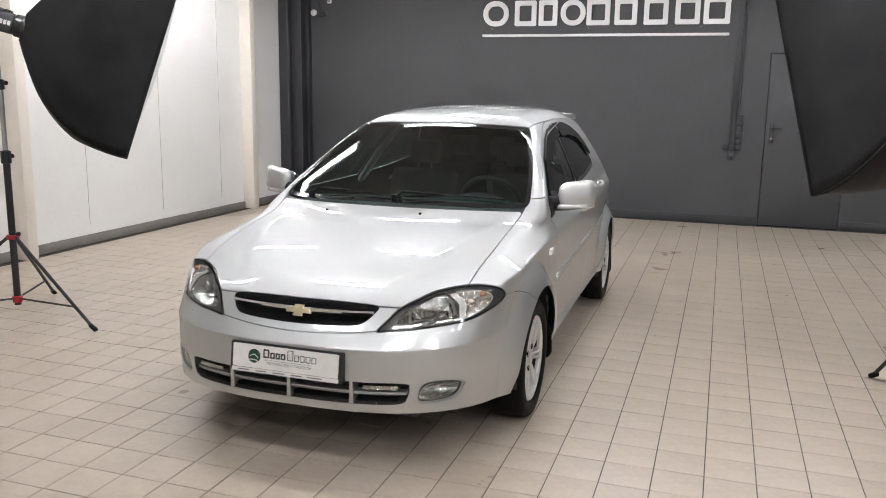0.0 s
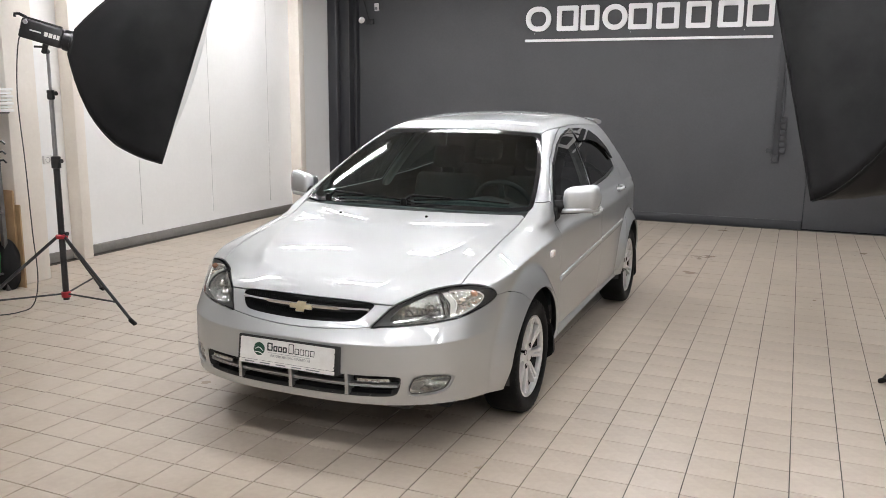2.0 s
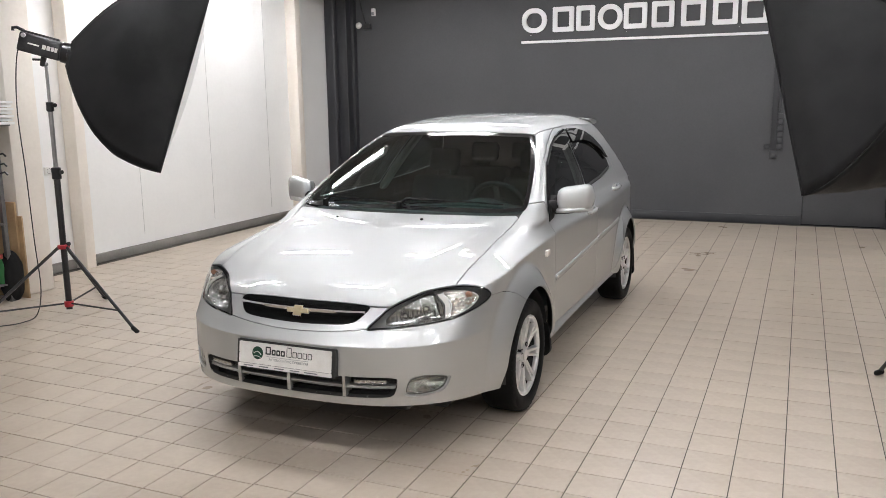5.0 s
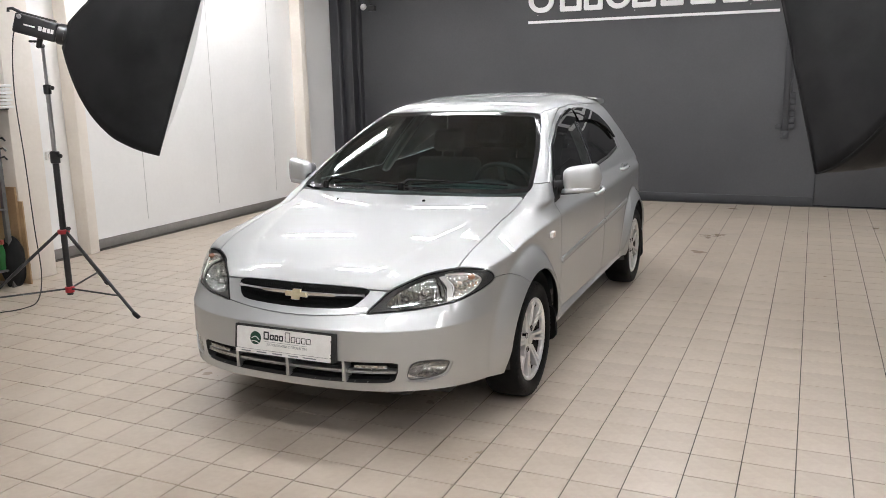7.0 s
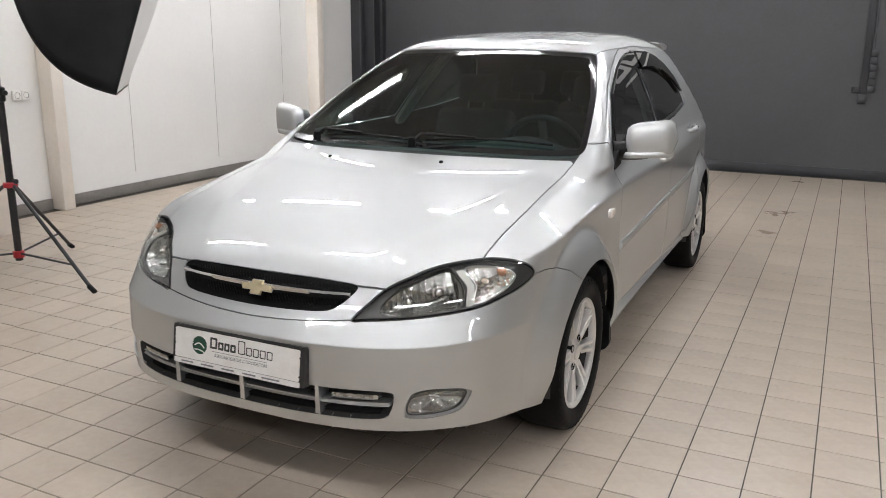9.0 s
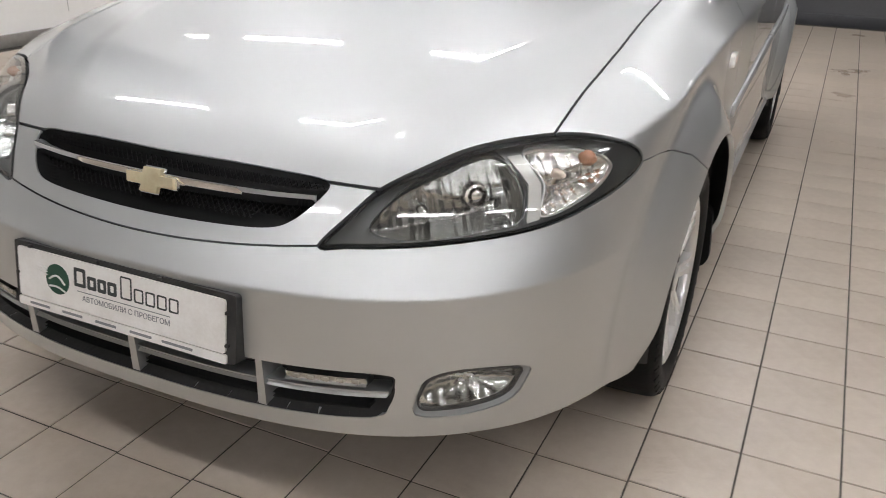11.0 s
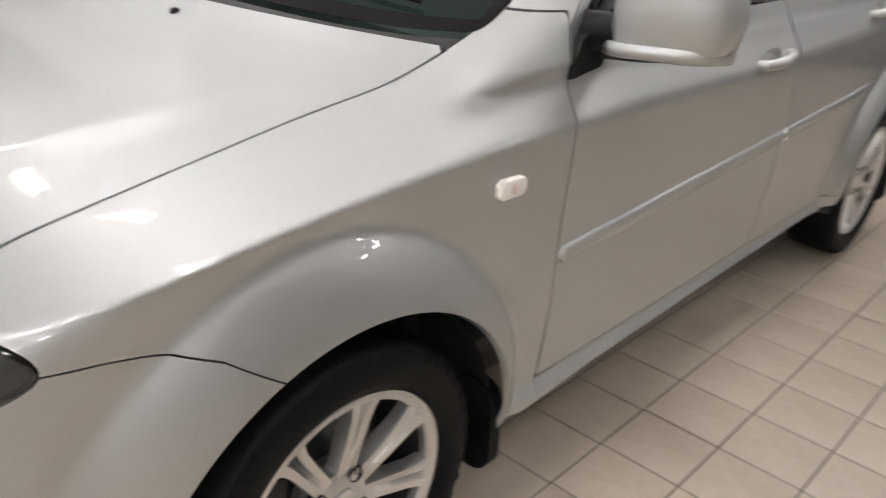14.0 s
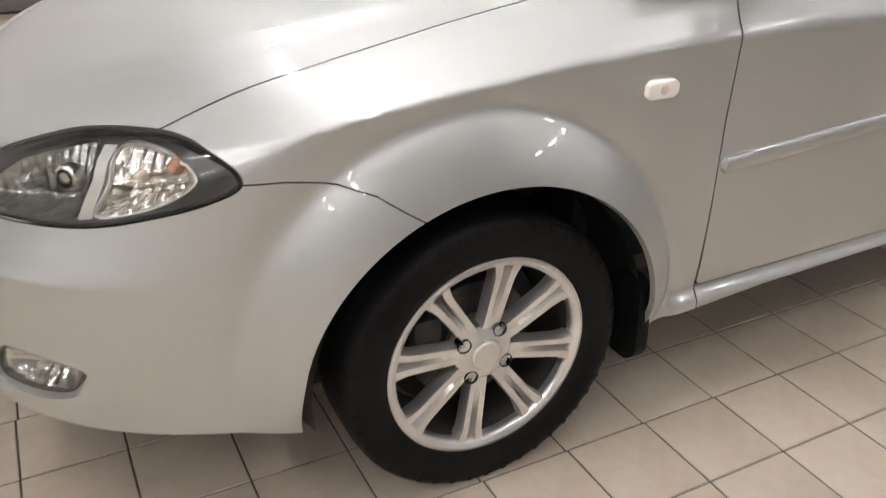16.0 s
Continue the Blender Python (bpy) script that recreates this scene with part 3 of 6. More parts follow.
for x, y in LAMPS:
    if first is None:
        first = thing("ceiling_lamp", "white linear ceiling lamp, lit", "lamp", pose(x, y, LAMP_Z), group="linear ceiling lamps")
        part("housing", box((-0.49, -0.05, 0.02), (0.49, 0.05, 0.07), 0.008), plastic_white, first)
        part("diffuser", box((-0.455, -0.026, -0.024), (0.455, 0.026, 0.012), 0.010), tube_light, first)
        for sy in (-1, 1):
            bm = bmesh.new()
            q = [(0.026, 0.02), (0.075, -0.006), (0.079, -0.006), (0.032, 0.022)]
            ends = [[bm.verts.new((x, sy * y, z)) for y, z in q] for x in (-0.48, 0.48)]
            for k in range(4):
                bm.faces.new((ends[0][k], ends[0][(k + 1) % 4], ends[1][(k + 1) % 4], ends[1][k]))
            bm.faces.new(ends[0])
            bm.faces.new(ends[1])
            part("reflector", bm, plastic_white, first, smooth=False)
        for sx in (-0.47, 0.47):
            part("end_cap", box((sx - 0.015, -0.03, -0.028), (sx + 0.015, 0.03, 0.02), 0.004), plastic_white, first)
        for sx in (-0.35, 0.35):
            part("hanger", tube([(sx, 0, 0.07), (sx, 0, HIGH - LAMP_Z)], 0.003, 6), metal_grey, first)
    else:
        copy_thing(first, pose(x, y, LAMP_Z))

# ---- car: cutting the shell into panels ----
def shell_grid():
    """Half shell: a fan round the nose, straight stations, a fan round the tail."""
    ys, ye, zc = -0.30, 2.80, 0.55
    stations = [(ys, -a) for a in np.linspace(90, 0, 92)[:-1]]
    stations += [(y, 0.0) for y in (*np.linspace(ys, 0.62, 104)[:-1], *np.linspace(0.62, 2.1, 70)[:-1], *np.linspace(2.1, ye, 50))]
    stations += [(ye, a) for a in np.linspace(0, 90, 24)[1:]]
    rise = np.radians(np.concatenate([np.linspace(-52, -22, 18)[:-1], np.linspace(-22, -3, 38)[:-1], np.linspace(-3, 1.5, 26)[:-1], np.linspace(1.5, 28, 54)[:-1], np.linspace(28, 90, 66)]))
    o = np.array([[(0.0, y, zc)] * len(rise) for y, _ in stations])
    az = np.radians([a for _, a in stations])[:, None]
    d = np.stack([np.cos(az) * np.cos(rise), np.sin(az) * np.cos(rise), np.sin(rise) + 0 * az], -1)
    d[np.abs(d) < 1e-12] = 0
    lo, hi = np.full(d.shape[:2], 0.02), np.full(d.shape[:2], 2.2)
    for _ in range(34):
        mid = (lo + hi) / 2
        within = body_field(o + mid[..., None] * d) < 0
        lo, hi = np.where(within, mid, lo), np.where(within, hi, mid)
    v = o + ((lo + hi) / 2)[..., None] * d
    v[..., 0][np.abs(v[..., 0]) < 1e-7] = 0
    n = body_normal(v)
    ns, nt = d.shape[:2]
    k = np.arange(ns * nt).reshape(ns, nt)
    q = np.stack([k[:-1, :-1], k[1:, :-1], k[1:, 1:], k[:-1, 1:]], -1).reshape(-1, 4)
    return v.reshape(-1, 3), n.reshape(-1, 3), [tuple(f) for f in q]


def keep(piece, f):
    """The share of a piece where f is above zero."""
    v, n, faces = piece
    if not len(faces):
        return piece
    nv, nn, out, made = [], [], [], {}
    pos = f > 0
    for q in faces:
        s = [pos[i] for i in q]
        if all(s):
            out.append(q)
        elif any(s):
            r = []
            for a, b in zip(q, q[1:] + q[:1]):
                if pos[a]:
                    r.append(a)
                if pos[a] != pos[b]:
                    e = (a, b) if a < b else (b, a)
                    if e not in made:
                        t = f[e[0]] / (f[e[0]] - f[e[1]])
                        made[e] = len(v) + len(nv)
                        nv.append(v[e[0]] + t * (v[e[1]] - v[e[0]]))
                        nn.append(n[e[0]] + t * (n[e[1]] - n[e[0]]))
                    r.append(made[e])
            if len(r) > 2:
                out.append(tuple(r))
    if nv:
        v, n = np.concatenate([v, nv]), np.concatenate([n, nn])
    used = sorted({i for q in out for i in q})
    back = {i: k for k, i in enumerate(used)}
    return v[used], n[used], [tuple(back[i] for i in q) for q in out]


def split(piece, rule, gap=0.0018):
    f = rule(piece[0])
    return keep(piece, f - gap), keep(piece, -f - gap)


def shifted(piece, depth):
    return piece[0] - piece[1] * (depth if np.isscalar(depth) else np.asarray(depth)[:, None]), piece[1], piece[2]


def mirrored(piece):
    s = np.array([-1, 1, 1])
    return piece[0] * s, piece[1] * s, [q[::-1] for q in piece[2]]


def whole(piece):
    """Both halves welded on the middle line."""
    v, n, f = piece
    other = mirrored(piece)
    back, extra = {}, []
    for i, p in enumerate(v):
        if abs(p[0]) < 1e-6:
            back[i] = i
        else:
            back[i] = len(v) + len(extra)
            extra.append(i)
    return np.concatenate([v, other[0][extra]]), np.concatenate([n, other[1][extra]]), f + [tuple(back[i] for i in q) for q in other[2]]


def panel(name, piece, mat, parent, label="", edge=0.012):
    """A panel with its rim turned in, so that its edges have depth."""
    v, n, faces = piece
    count = {}
    for q in faces:
        for a, b in zip(q, q[1:] + q[:1]):
            count[(a, b)] = count.get((a, b), 0) + 1
    v, n, faces = list(v), list(n), list(faces)
    if edge:
        for a, b in [e for e in count if (e[1], e[0]) not in count]:
            pa, pb = v[a], v[b]
            if np.linalg.norm(pa - pb) < 1e-6:
                continue
            na, nb = np.cross(pb - pa, n[a]), np.cross(pb - pa, n[b])
            k = len(v)
            v += [pa, pb, pb - n[b] * edge, pa - n[a] * edge]
            n += [na, nb, nb, na]
            faces.append((k + 1, k, k + 3, k + 2))
    n = [a / max(np.linalg.norm(a), 1e-9) for a in n]
    return put(name, mesh_of(name, v, faces, mat, n), parent, label=label)


def pair(name, piece, mat, parent, label="", edge=0.012):
    return panel(name, piece, mat, parent, label, edge), panel(name, mirrored(piece), mat, parent, label, edge)


def sweep(v):
    return 0.9 * np.arctan2(v[:, 0], -v[:, 1])


LAMP_EDGE = spline([(0.374, 0.605), (0.424, 0.650), (0.491, 0.696), (0.608, 0.735), (0.699, 0.753), (0.817, 0.764), (0.885, 0.764), (0.938, 0.755), (0.973, 0.736), (0.985, 0.713), (0.968, 0.697), (0.925, 0.680), (0.869, 0.664), (0.755, 0.639), (0.608, 0.623), (0.496, 0.613), (0.423, 0.608)], 5)
LAMP_A = spline([(0.455, 0.641), (0.515, 0.695), (0.62, 0.734), (0.705, 0.748), (0.729, 0.707), (0.714, 0.648), (0.64, 0.635), (0.52, 0.624)], 5)
LAMP_B = spline([(0.766, 0.707), (0.755, 0.751), (0.83, 0.757), (0.886, 0.748), (0.915, 0.719), (0.890, 0.690), (0.832, 0.666), (0.752, 0.653)], 5)
DIVIDER = [(0.720, 0.751), (0.747, 0.754), (0.761, 0.707), (0.748, 0.649), (0.723, 0.646), (0.738, 0.707)]
FOG_EDGE = spline([(0.527, 0.327), (0.529, 0.354), (0.552, 0.395), (0.615, 0.407), (0.717, 0.391), (0.716, 0.359), (0.688, 0.325), (0.613, 0.311), (0.542, 0.312)], 5)
GRILLE_EDGE = spline([(0, 0.703), (0.16, 0.704), (0.27, 0.702), (0.33, 0.698), (0.352, 0.688), (0.336, 0.662), (0.308, 0.636), (0.27, 0.622), (0.17, 0.615), (0, 0.611), (-0.17, 0.615), (-0.27, 0.622), (-0.308, 0.636), (-0.336, 0.662), (-0.352, 0.688), (-0.33, 0.698), (-0.27, 0.702), (-0.16, 0.704)], 4)
INTAKE_EDGE = spline([(0, 0.404), (0.3, 0.404), (0.5, 0.402), (0.522, 0.380), (0.512, 0.335), (0.48, 0.311), (0.3, 0.307), (0, 0.305), (-0.3, 0.307), (-0.48, 0.311), (-0.512, 0.335), (-0.522, 0.380), (-0.5, 0.402), (-0.3, 0.404)], 4)
SCREEN_EDGE = spline([(0, 1.005), (0.312, 0.999), (0.54, 0.993), (0.67, 0.995), (0.718, 1.005), (0.706, 1.068), (0.656, 1.203), (0.6, 1.308), (0.555, 1.375), (0.51, 1.393), (0.26, 1.405), (0, 1.408), (-0.26, 1.405), (-0.51, 1.393), (-0.555, 1.375), (-0.6, 1.308), (-0.656, 1.203), (-0.706, 1.068), (-0.718, 1.005), (-0.67, 0.995), (-0.54, 0.993), (-0.312, 0.999)], 4)
GLASS_FRONT = [(0.575, 1.002), (0.68, 1.085), (0.90, 1.215), (1.20, 1.313), (1.42, 1.362), (1.60, 1.388), (1.71, 1.396), (1.575, 1.12), (1.515, 1.012), (1.05, 1.003)]
GLASS_REAR = [(1.555, 1.016), (1.62, 1.12), (1.755, 1.398), (2.0, 1.393), (2.2, 1.365), (2.35, 1.315), (2.45, 1.235), (2.475, 1.13), (2.445, 1.080), (2.05, 1.042)]
DOOR_FRONT = [(0.512, 0.323), (0.90, 0.325), (1.25, 0.328), (1.52, 0.331), (1.55, 0.60), (1.55, 0.90), (1.535, 1.010), (1.597, 1.12), (1.735, 1.412), (1.62, 1.416), (1.50, 1.405), (1.36, 1.378), (1.15, 1.325), (0.92, 1.248), (0.69, 1.125), (0.545, 1.005), (0.508, 0.88), (0.500, 0.70), (0.503, 0.50)]
DOOR_REAR = [(1.525, 0.331), (1.85, 0.335), (2.17, 0.341), (2.225, 0.43), (2.32, 0.575), (2.40, 0.68), (2.46, 0.76), (2.51, 0.85), (2.53, 0.95), (2.56, 1.09), (2.55, 1.24), (2.44, 1.335), (2.25, 1.392), (2.0, 1.422), (1.76, 1.422), (1.738, 1.412), (1.600, 1.12), (1.538, 1.01), (1.553, 0.90), (1.553, 0.60)]

car = thing("car", "silver five-door hatchback parked on the tiled floor", "car", pose(-1.52, 4.046, 0))
shell = shell_grid()
bottom = [(-1.0, 0.272), (-0.75, 0.266), (-0.5, 0.252), (-0.38, 0.237), (-0.3, 0.230), (0.3, 0.255), (0.45, 0.270), (0.7, 0.288), (1.2, 0.297), (2.0, 0.303), (2.3, 0.292), (2.9, 0.27), (3.4, 0.30)]
shell = keep(shell, shell[0][:, 2] - lerp_table(shell[0][:, 1], bottom))
for yc in (0.0, 2.6):
    r = np.hypot(shell[0][:, 1] - yc + 0.008, shell[0][:, 2] - 0.302)
    shell = keep(shell, np.where(shell[0][:, 0] > 0.45, r - 0.363, 1.0))

rest = shell
lamp, rest = split(rest, lambda v: np.where(v[:, 1] < -0.2, inside(LAMP_EDGE, sweep(v), v[:, 2]), -1))
grille_cut, rest = split(rest, lambda v: np.where(v[:, 1] < -0.5, inside(GRILLE_EDGE, v[:, 0], v[:, 2]), -1), 0)
intake_cut, rest = split(rest, lambda v: np.where(v[:, 1] < -0.5, inside(INTAKE_EDGE, v[:, 0], v[:, 2]), -1), 0)
fog_cut, rest = split(rest, lambda v: np.where(v[:, 1] < -0.4, inside(FOG_EDGE, sweep(v), v[:, 2]), -1), 0)
screen, rest = split(rest, lambda v: np.where((v[:, 1] > 0.12) & (v[:, 1] < 1.5), inside(SCREEN_EDGE, v[:, 0], v[:, 2]), -1))
win_front, rest = split(rest, lambda v: np.where(v[:, 0] > 0.45, inside(GLASS_FRONT, v[:, 1], v[:, 2]), -1), 0.003)
win_rear, rest = split(rest, lambda v: np.where(v[:, 0] > 0.45, inside(GLASS_REAR, v[:, 1], v[:, 2]), -1), 0.003)
rear_glass, rest = split(rest, lambda v: np.where(v[:, 1] > 2.6, np.minimum(np.minimum(0.52 - v[:, 0], v[:, 2] - 1.08), 1.38 - v[:, 2]), -1))


HOOD_LINE = [(-0.6, 0.662), (-0.45, 0.674), (-0.3, 0.684), (-0.15, 0.689), (0.05, 0.690), (0.16, 0.692), (0.26, 0.699), (0.34, 0.709), (0.42, 0.716)]


def hood_rule(v):
    x, y, z = v.T
    line = lerp_table(y, HOOD_LINE)
    rear = 0.165 + 0.16 * (x / 0.69) ** 2
    front = np.where(y < -0.3, z - (0.698 - 0.006 * (x / 0.4) ** 2), 1.0)
    return np.minimum(np.minimum(line - x, rear - y), np.minimum(front, np.where(z > 0.6, 1.0, -1.0)))


hood, rest = split(rest, hood_rule, 0.0024)
cowl, rest = split(rest, lambda v: np.minimum(np.minimum(lerp_table(v[:, 1], HOOD_LINE) - v[:, 0], 0.45 - v[:, 1]), np.minimum(v[:, 1] - 0.0, v[:, 2] - 0.90)), 0.001)
SEAM = [*((s, 0.583 + 0.024 * (s / 0.377) ** 1.8) for s in np.linspace(0, 0.377, 14)), (0.985, 0.711), (1.05, 0.711), (1.124, 0.700), (1.183, 0.681), (1.231, 0.650), (1.265, 0.629), (1.33, 0.56)]
bumper, rest = split(rest, lambda v: np.where(v[:, 1] < 0.0, lerp_table(sweep(v), SEAM) - v[:, 2], -1), 0.0014)
surround, rest = split(rest, lambda v: np.where(v[:, 1] < -0.5, np.minimum(0.55 - v[:, 0], 0.715 - v[:, 2]), -1))
fender, rest = split(rest, lambda v: np.minimum(lerp_table(v[:, 2], [(0.2, 0.512), (0.5, 0.503), (0.7, 0.500), (0.88, 0.508), (1.05, 0.56)]) - v[:, 1], 1.035 - v[:, 2]))
door_f, rest = split(rest, lambda v: np.where(v[:, 0] > 0.45, inside(DOOR_FRONT, v[:, 1], v[:, 2]), -1))
door_r, rest = split(rest, lambda v: np.where(v[:, 0] > 0.45, inside(DOOR_REAR, v[:, 1], v[:, 2]), -1))
sill, rest = split(rest, lambda v: np.minimum(np.minimum(v[:, 1] - 0.3, 2.3 - v[:, 1]), 0.336 - v[:, 2]), 0.001)
roof, rest = split(rest, lambda v: np.minimum(np.minimum(0.548 - v[:, 0], v[:, 1] - 0.9), np.minimum(2.93 - v[:, 1], v[:, 2] - 1.36)))
tail_bumper, rest = split(rest, lambda v: np.where(v[:, 1] > 2.8, 0.58 - v[:, 2], -1))
tail_lamp, rest = split(rest, lambda v: np.where(v[:, 1] > 3.08, np.minimum(np.minimum(v[:, 0] - 0.50, v[:, 2] - 0.72), 0.99 - v[:, 2]), -1))
tailgate, rest = split(rest, lambda v: np.where(v[:, 1] > 2.75, np.minimum(0.62 - v[:, 0], v[:, 2] - 0.58), -1))

panel("hood", whole(hood), paint, car)
panel("front_bumper", whole(bumper), paint, car, edge=0.02)
panel("roof", whole(roof), paint, car)
panel("windscreen", whole(shifted(screen, 0.002)), glass_wind, car, "dark windscreen reflecting the lamps", edge=0)
rim = keep(screen, 0.020 - inside(SCREEN_EDGE, screen[0][:, 0], screen[0][:, 2]))
panel("screen_border", whole(shifted(rim, 0.0008)), gloss_black, car, "black printed border of the windscreen", edge=0)
panel("rear_window", whole(shifted(rear_glass, 0.003)), glass_tint, car, edge=0)
panel("cowl", whole(shifted(cowl, 0.010)), plastic_black, car)
panel("grille_surround", whole(surround), paint, car)
panel("rear_bumper", whole(tail_bumper), paint, car)
panel("tailgate", whole(tailgate), paint, car)
pair("fender", fender, paint, car)
link = list(range(len(rest[0])))


def root(i):
    while link[i] != i:
        link[i] = link[link[i]]
        i = link[i]
    return i


for q in rest[2]:
    for i in q[1:]:
        link[root(i)] = root(q[0])
mark = np.array([root(i) for i in range(len(link))])
largest = int(np.bincount(mark).argmax())
for r in sorted(set(mark.tolist())):
    bit = keep(rest, np.where(mark == r, 1.0, -1.0))
    if len(bit[2]) > 3:
        pair("quarter_panel" if r == largest else "filler_panel", bit, paint, car)
pair("sill_panel", sill, paint, car)
pair("tail_lamp", tail_lamp, material("tail_red", (0.35, 0.02, 0.02), 0.15), car)
doors_f, doors_r = pair("front_door", door_f, paint, car), pair("rear_door", door_r, paint, car)
for (owner_f, owner_r), flip in zip(zip(doors_f, doors_r), (False, True)):
    for own, win, outline, cut_line in ((owner_f, win_front, GLASS_FRONT, 0.075), (owner_r, win_rear, GLASS_REAR, 0.085)):
        g = mirrored(win) if flip else win
        panel("window", shifted(g, 0.006), glass_tint, own, edge=0)
        # dark rubber frame and smoked rain visor along the top edge
        f = inside(outline, win[0][:, 1], win[0][:, 2])
        rim = keep(win, 0.016 - f)
        panel("window_seal", shifted(mirrored(rim) if flip else rim, 0.003), plastic_black, own, edge=0.004)
        crest = lerp_table(win[0][:, 1], [(0.575, 0.998), (0.68, 1.085), (0.90, 1.215), (1.2, 1.313), (1.42, 1.362), (1.71, 1.396), (2.0, 1.393), (2.2, 1.365), (2.35, 1.315), (2.45, 1.235)])
        shade_piece = keep(win, win[0][:, 2] - (crest - cut_line))
        panel("rain_visor", shifted(mirrored(shade_piece) if flip else shade_piece, -0.014), visor, own, "smoked plastic rain visor", edge=0.012)

# gloss black covers on the door pillars
PILLAR = [(1.517, 1.010), (1.553, 1.013), (1.622, 1.12), (1.757, 1.399), (1.708, 1.397), (1.573, 1.12)]
post = keep(shell, np.where(shell[0][:, 0] > 0.45, inside(PILLAR, shell[0][:, 1], shell[0][:, 2]) + 0.004, -1))
for flip, own in ((False, doors_f[0]), (True, doors_f[1])):
    cover = shifted(post, -0.0012)
    panel("pillar_cover", mirrored(cover) if flip else cover, gloss_black, own, "gloss black pillar cover", edge=0.002)

    lining = keep(shell, np.where(shell[0][:, 0] > 0.45, inside(PILLAR, shell[0][:, 1], shell[0][:, 2]) + 0.035, -1))
    lining = keep(lining, lining[0][:, 2] - 0.98)
    panel("pillar_lining", shifted(mirrored(lining) if flip else lining, 0.035), pillar_trim, own, "light grey inner pillar lining", edge=0.02)

# black inner skin, so that gaps and openings read dark
inner = keep(shell, np.where(shell[0][:, 1] < -0.2, -inside(LAMP_EDGE, sweep(shell[0]), shell[0][:, 2]), 1))
for rule in (lambda v: np.where(v[:, 1] < -0.5, -inside(GRILLE_EDGE, v[:, 0], v[:, 2]), 1),
             lambda v: np.where(v[:, 1] < -0.5, -inside(INTAKE_EDGE, v[:, 0], v[:, 2]), 1),
             lambda v: np.where(v[:, 1] < -0.4, -inside(FOG_EDGE, sweep(v), v[:, 2]), 1),
             lambda v: np.where((v[:, 1] > 0.12) & (v[:, 1] < 1.5), -inside(SCREEN_EDGE, v[:, 0], v[:, 2]), 1),
             lambda v: np.where(v[:, 0] > 0.45, -inside(GLASS_FRONT, v[:, 1], v[:, 2]), 1),
             lambda v: np.where(v[:, 0] > 0.45, -inside(GLASS_REAR, v[:, 1], v[:, 2]), 1)):
    inner = keep(inner, rule(inner[0]))
panel("inner_skin", whole(shifted(inner, 0.013)), seam_black, car, edge=0)

# ---- headlamps ----
def nose_patch(u0, u1, z0, z1, nu, nz):
    """A fine grid on the nose, over sweep angle and height."""
    u, z = np.meshgrid(np.linspace(u0, u1, nu), np.linspace(z0, z1, nz), indexing="ij")
    sa, ca = np.sin(u / 0.9), np.cos(u / 0.9)
    lo, hi = np.full(u.shape, 0.2), np.full(u.shape, 1.4)
    for _ in range(34):
        mid = (lo + hi) / 2
        within = body_field(np.stack([mid * sa, -mid * ca, z], -1)) < 0
        lo, hi = np.where(within, mid, lo), np.where(within, hi, mid)
    v = np.stack([lo * sa, -lo * ca, z], -1)
    k = np.arange(nu * nz).reshape(nu, nz)
    q = np.stack([k[:-1, :-1], k[1:, :-1], k[1:, 1:], k[:-1, 1:]], -1).reshape(-1, 4)
    return v.reshape(-1, 3), body_normal(v).reshape(-1, 3), [tuple(f) for f in q]


lamp = nose_patch(0.36, 1.0, 0.595, 0.775, 120, 46)
lamp = keep(lamp, inside(LAMP_EDGE, sweep(lamp[0]), lamp[0][:, 2]) - 0.0018)


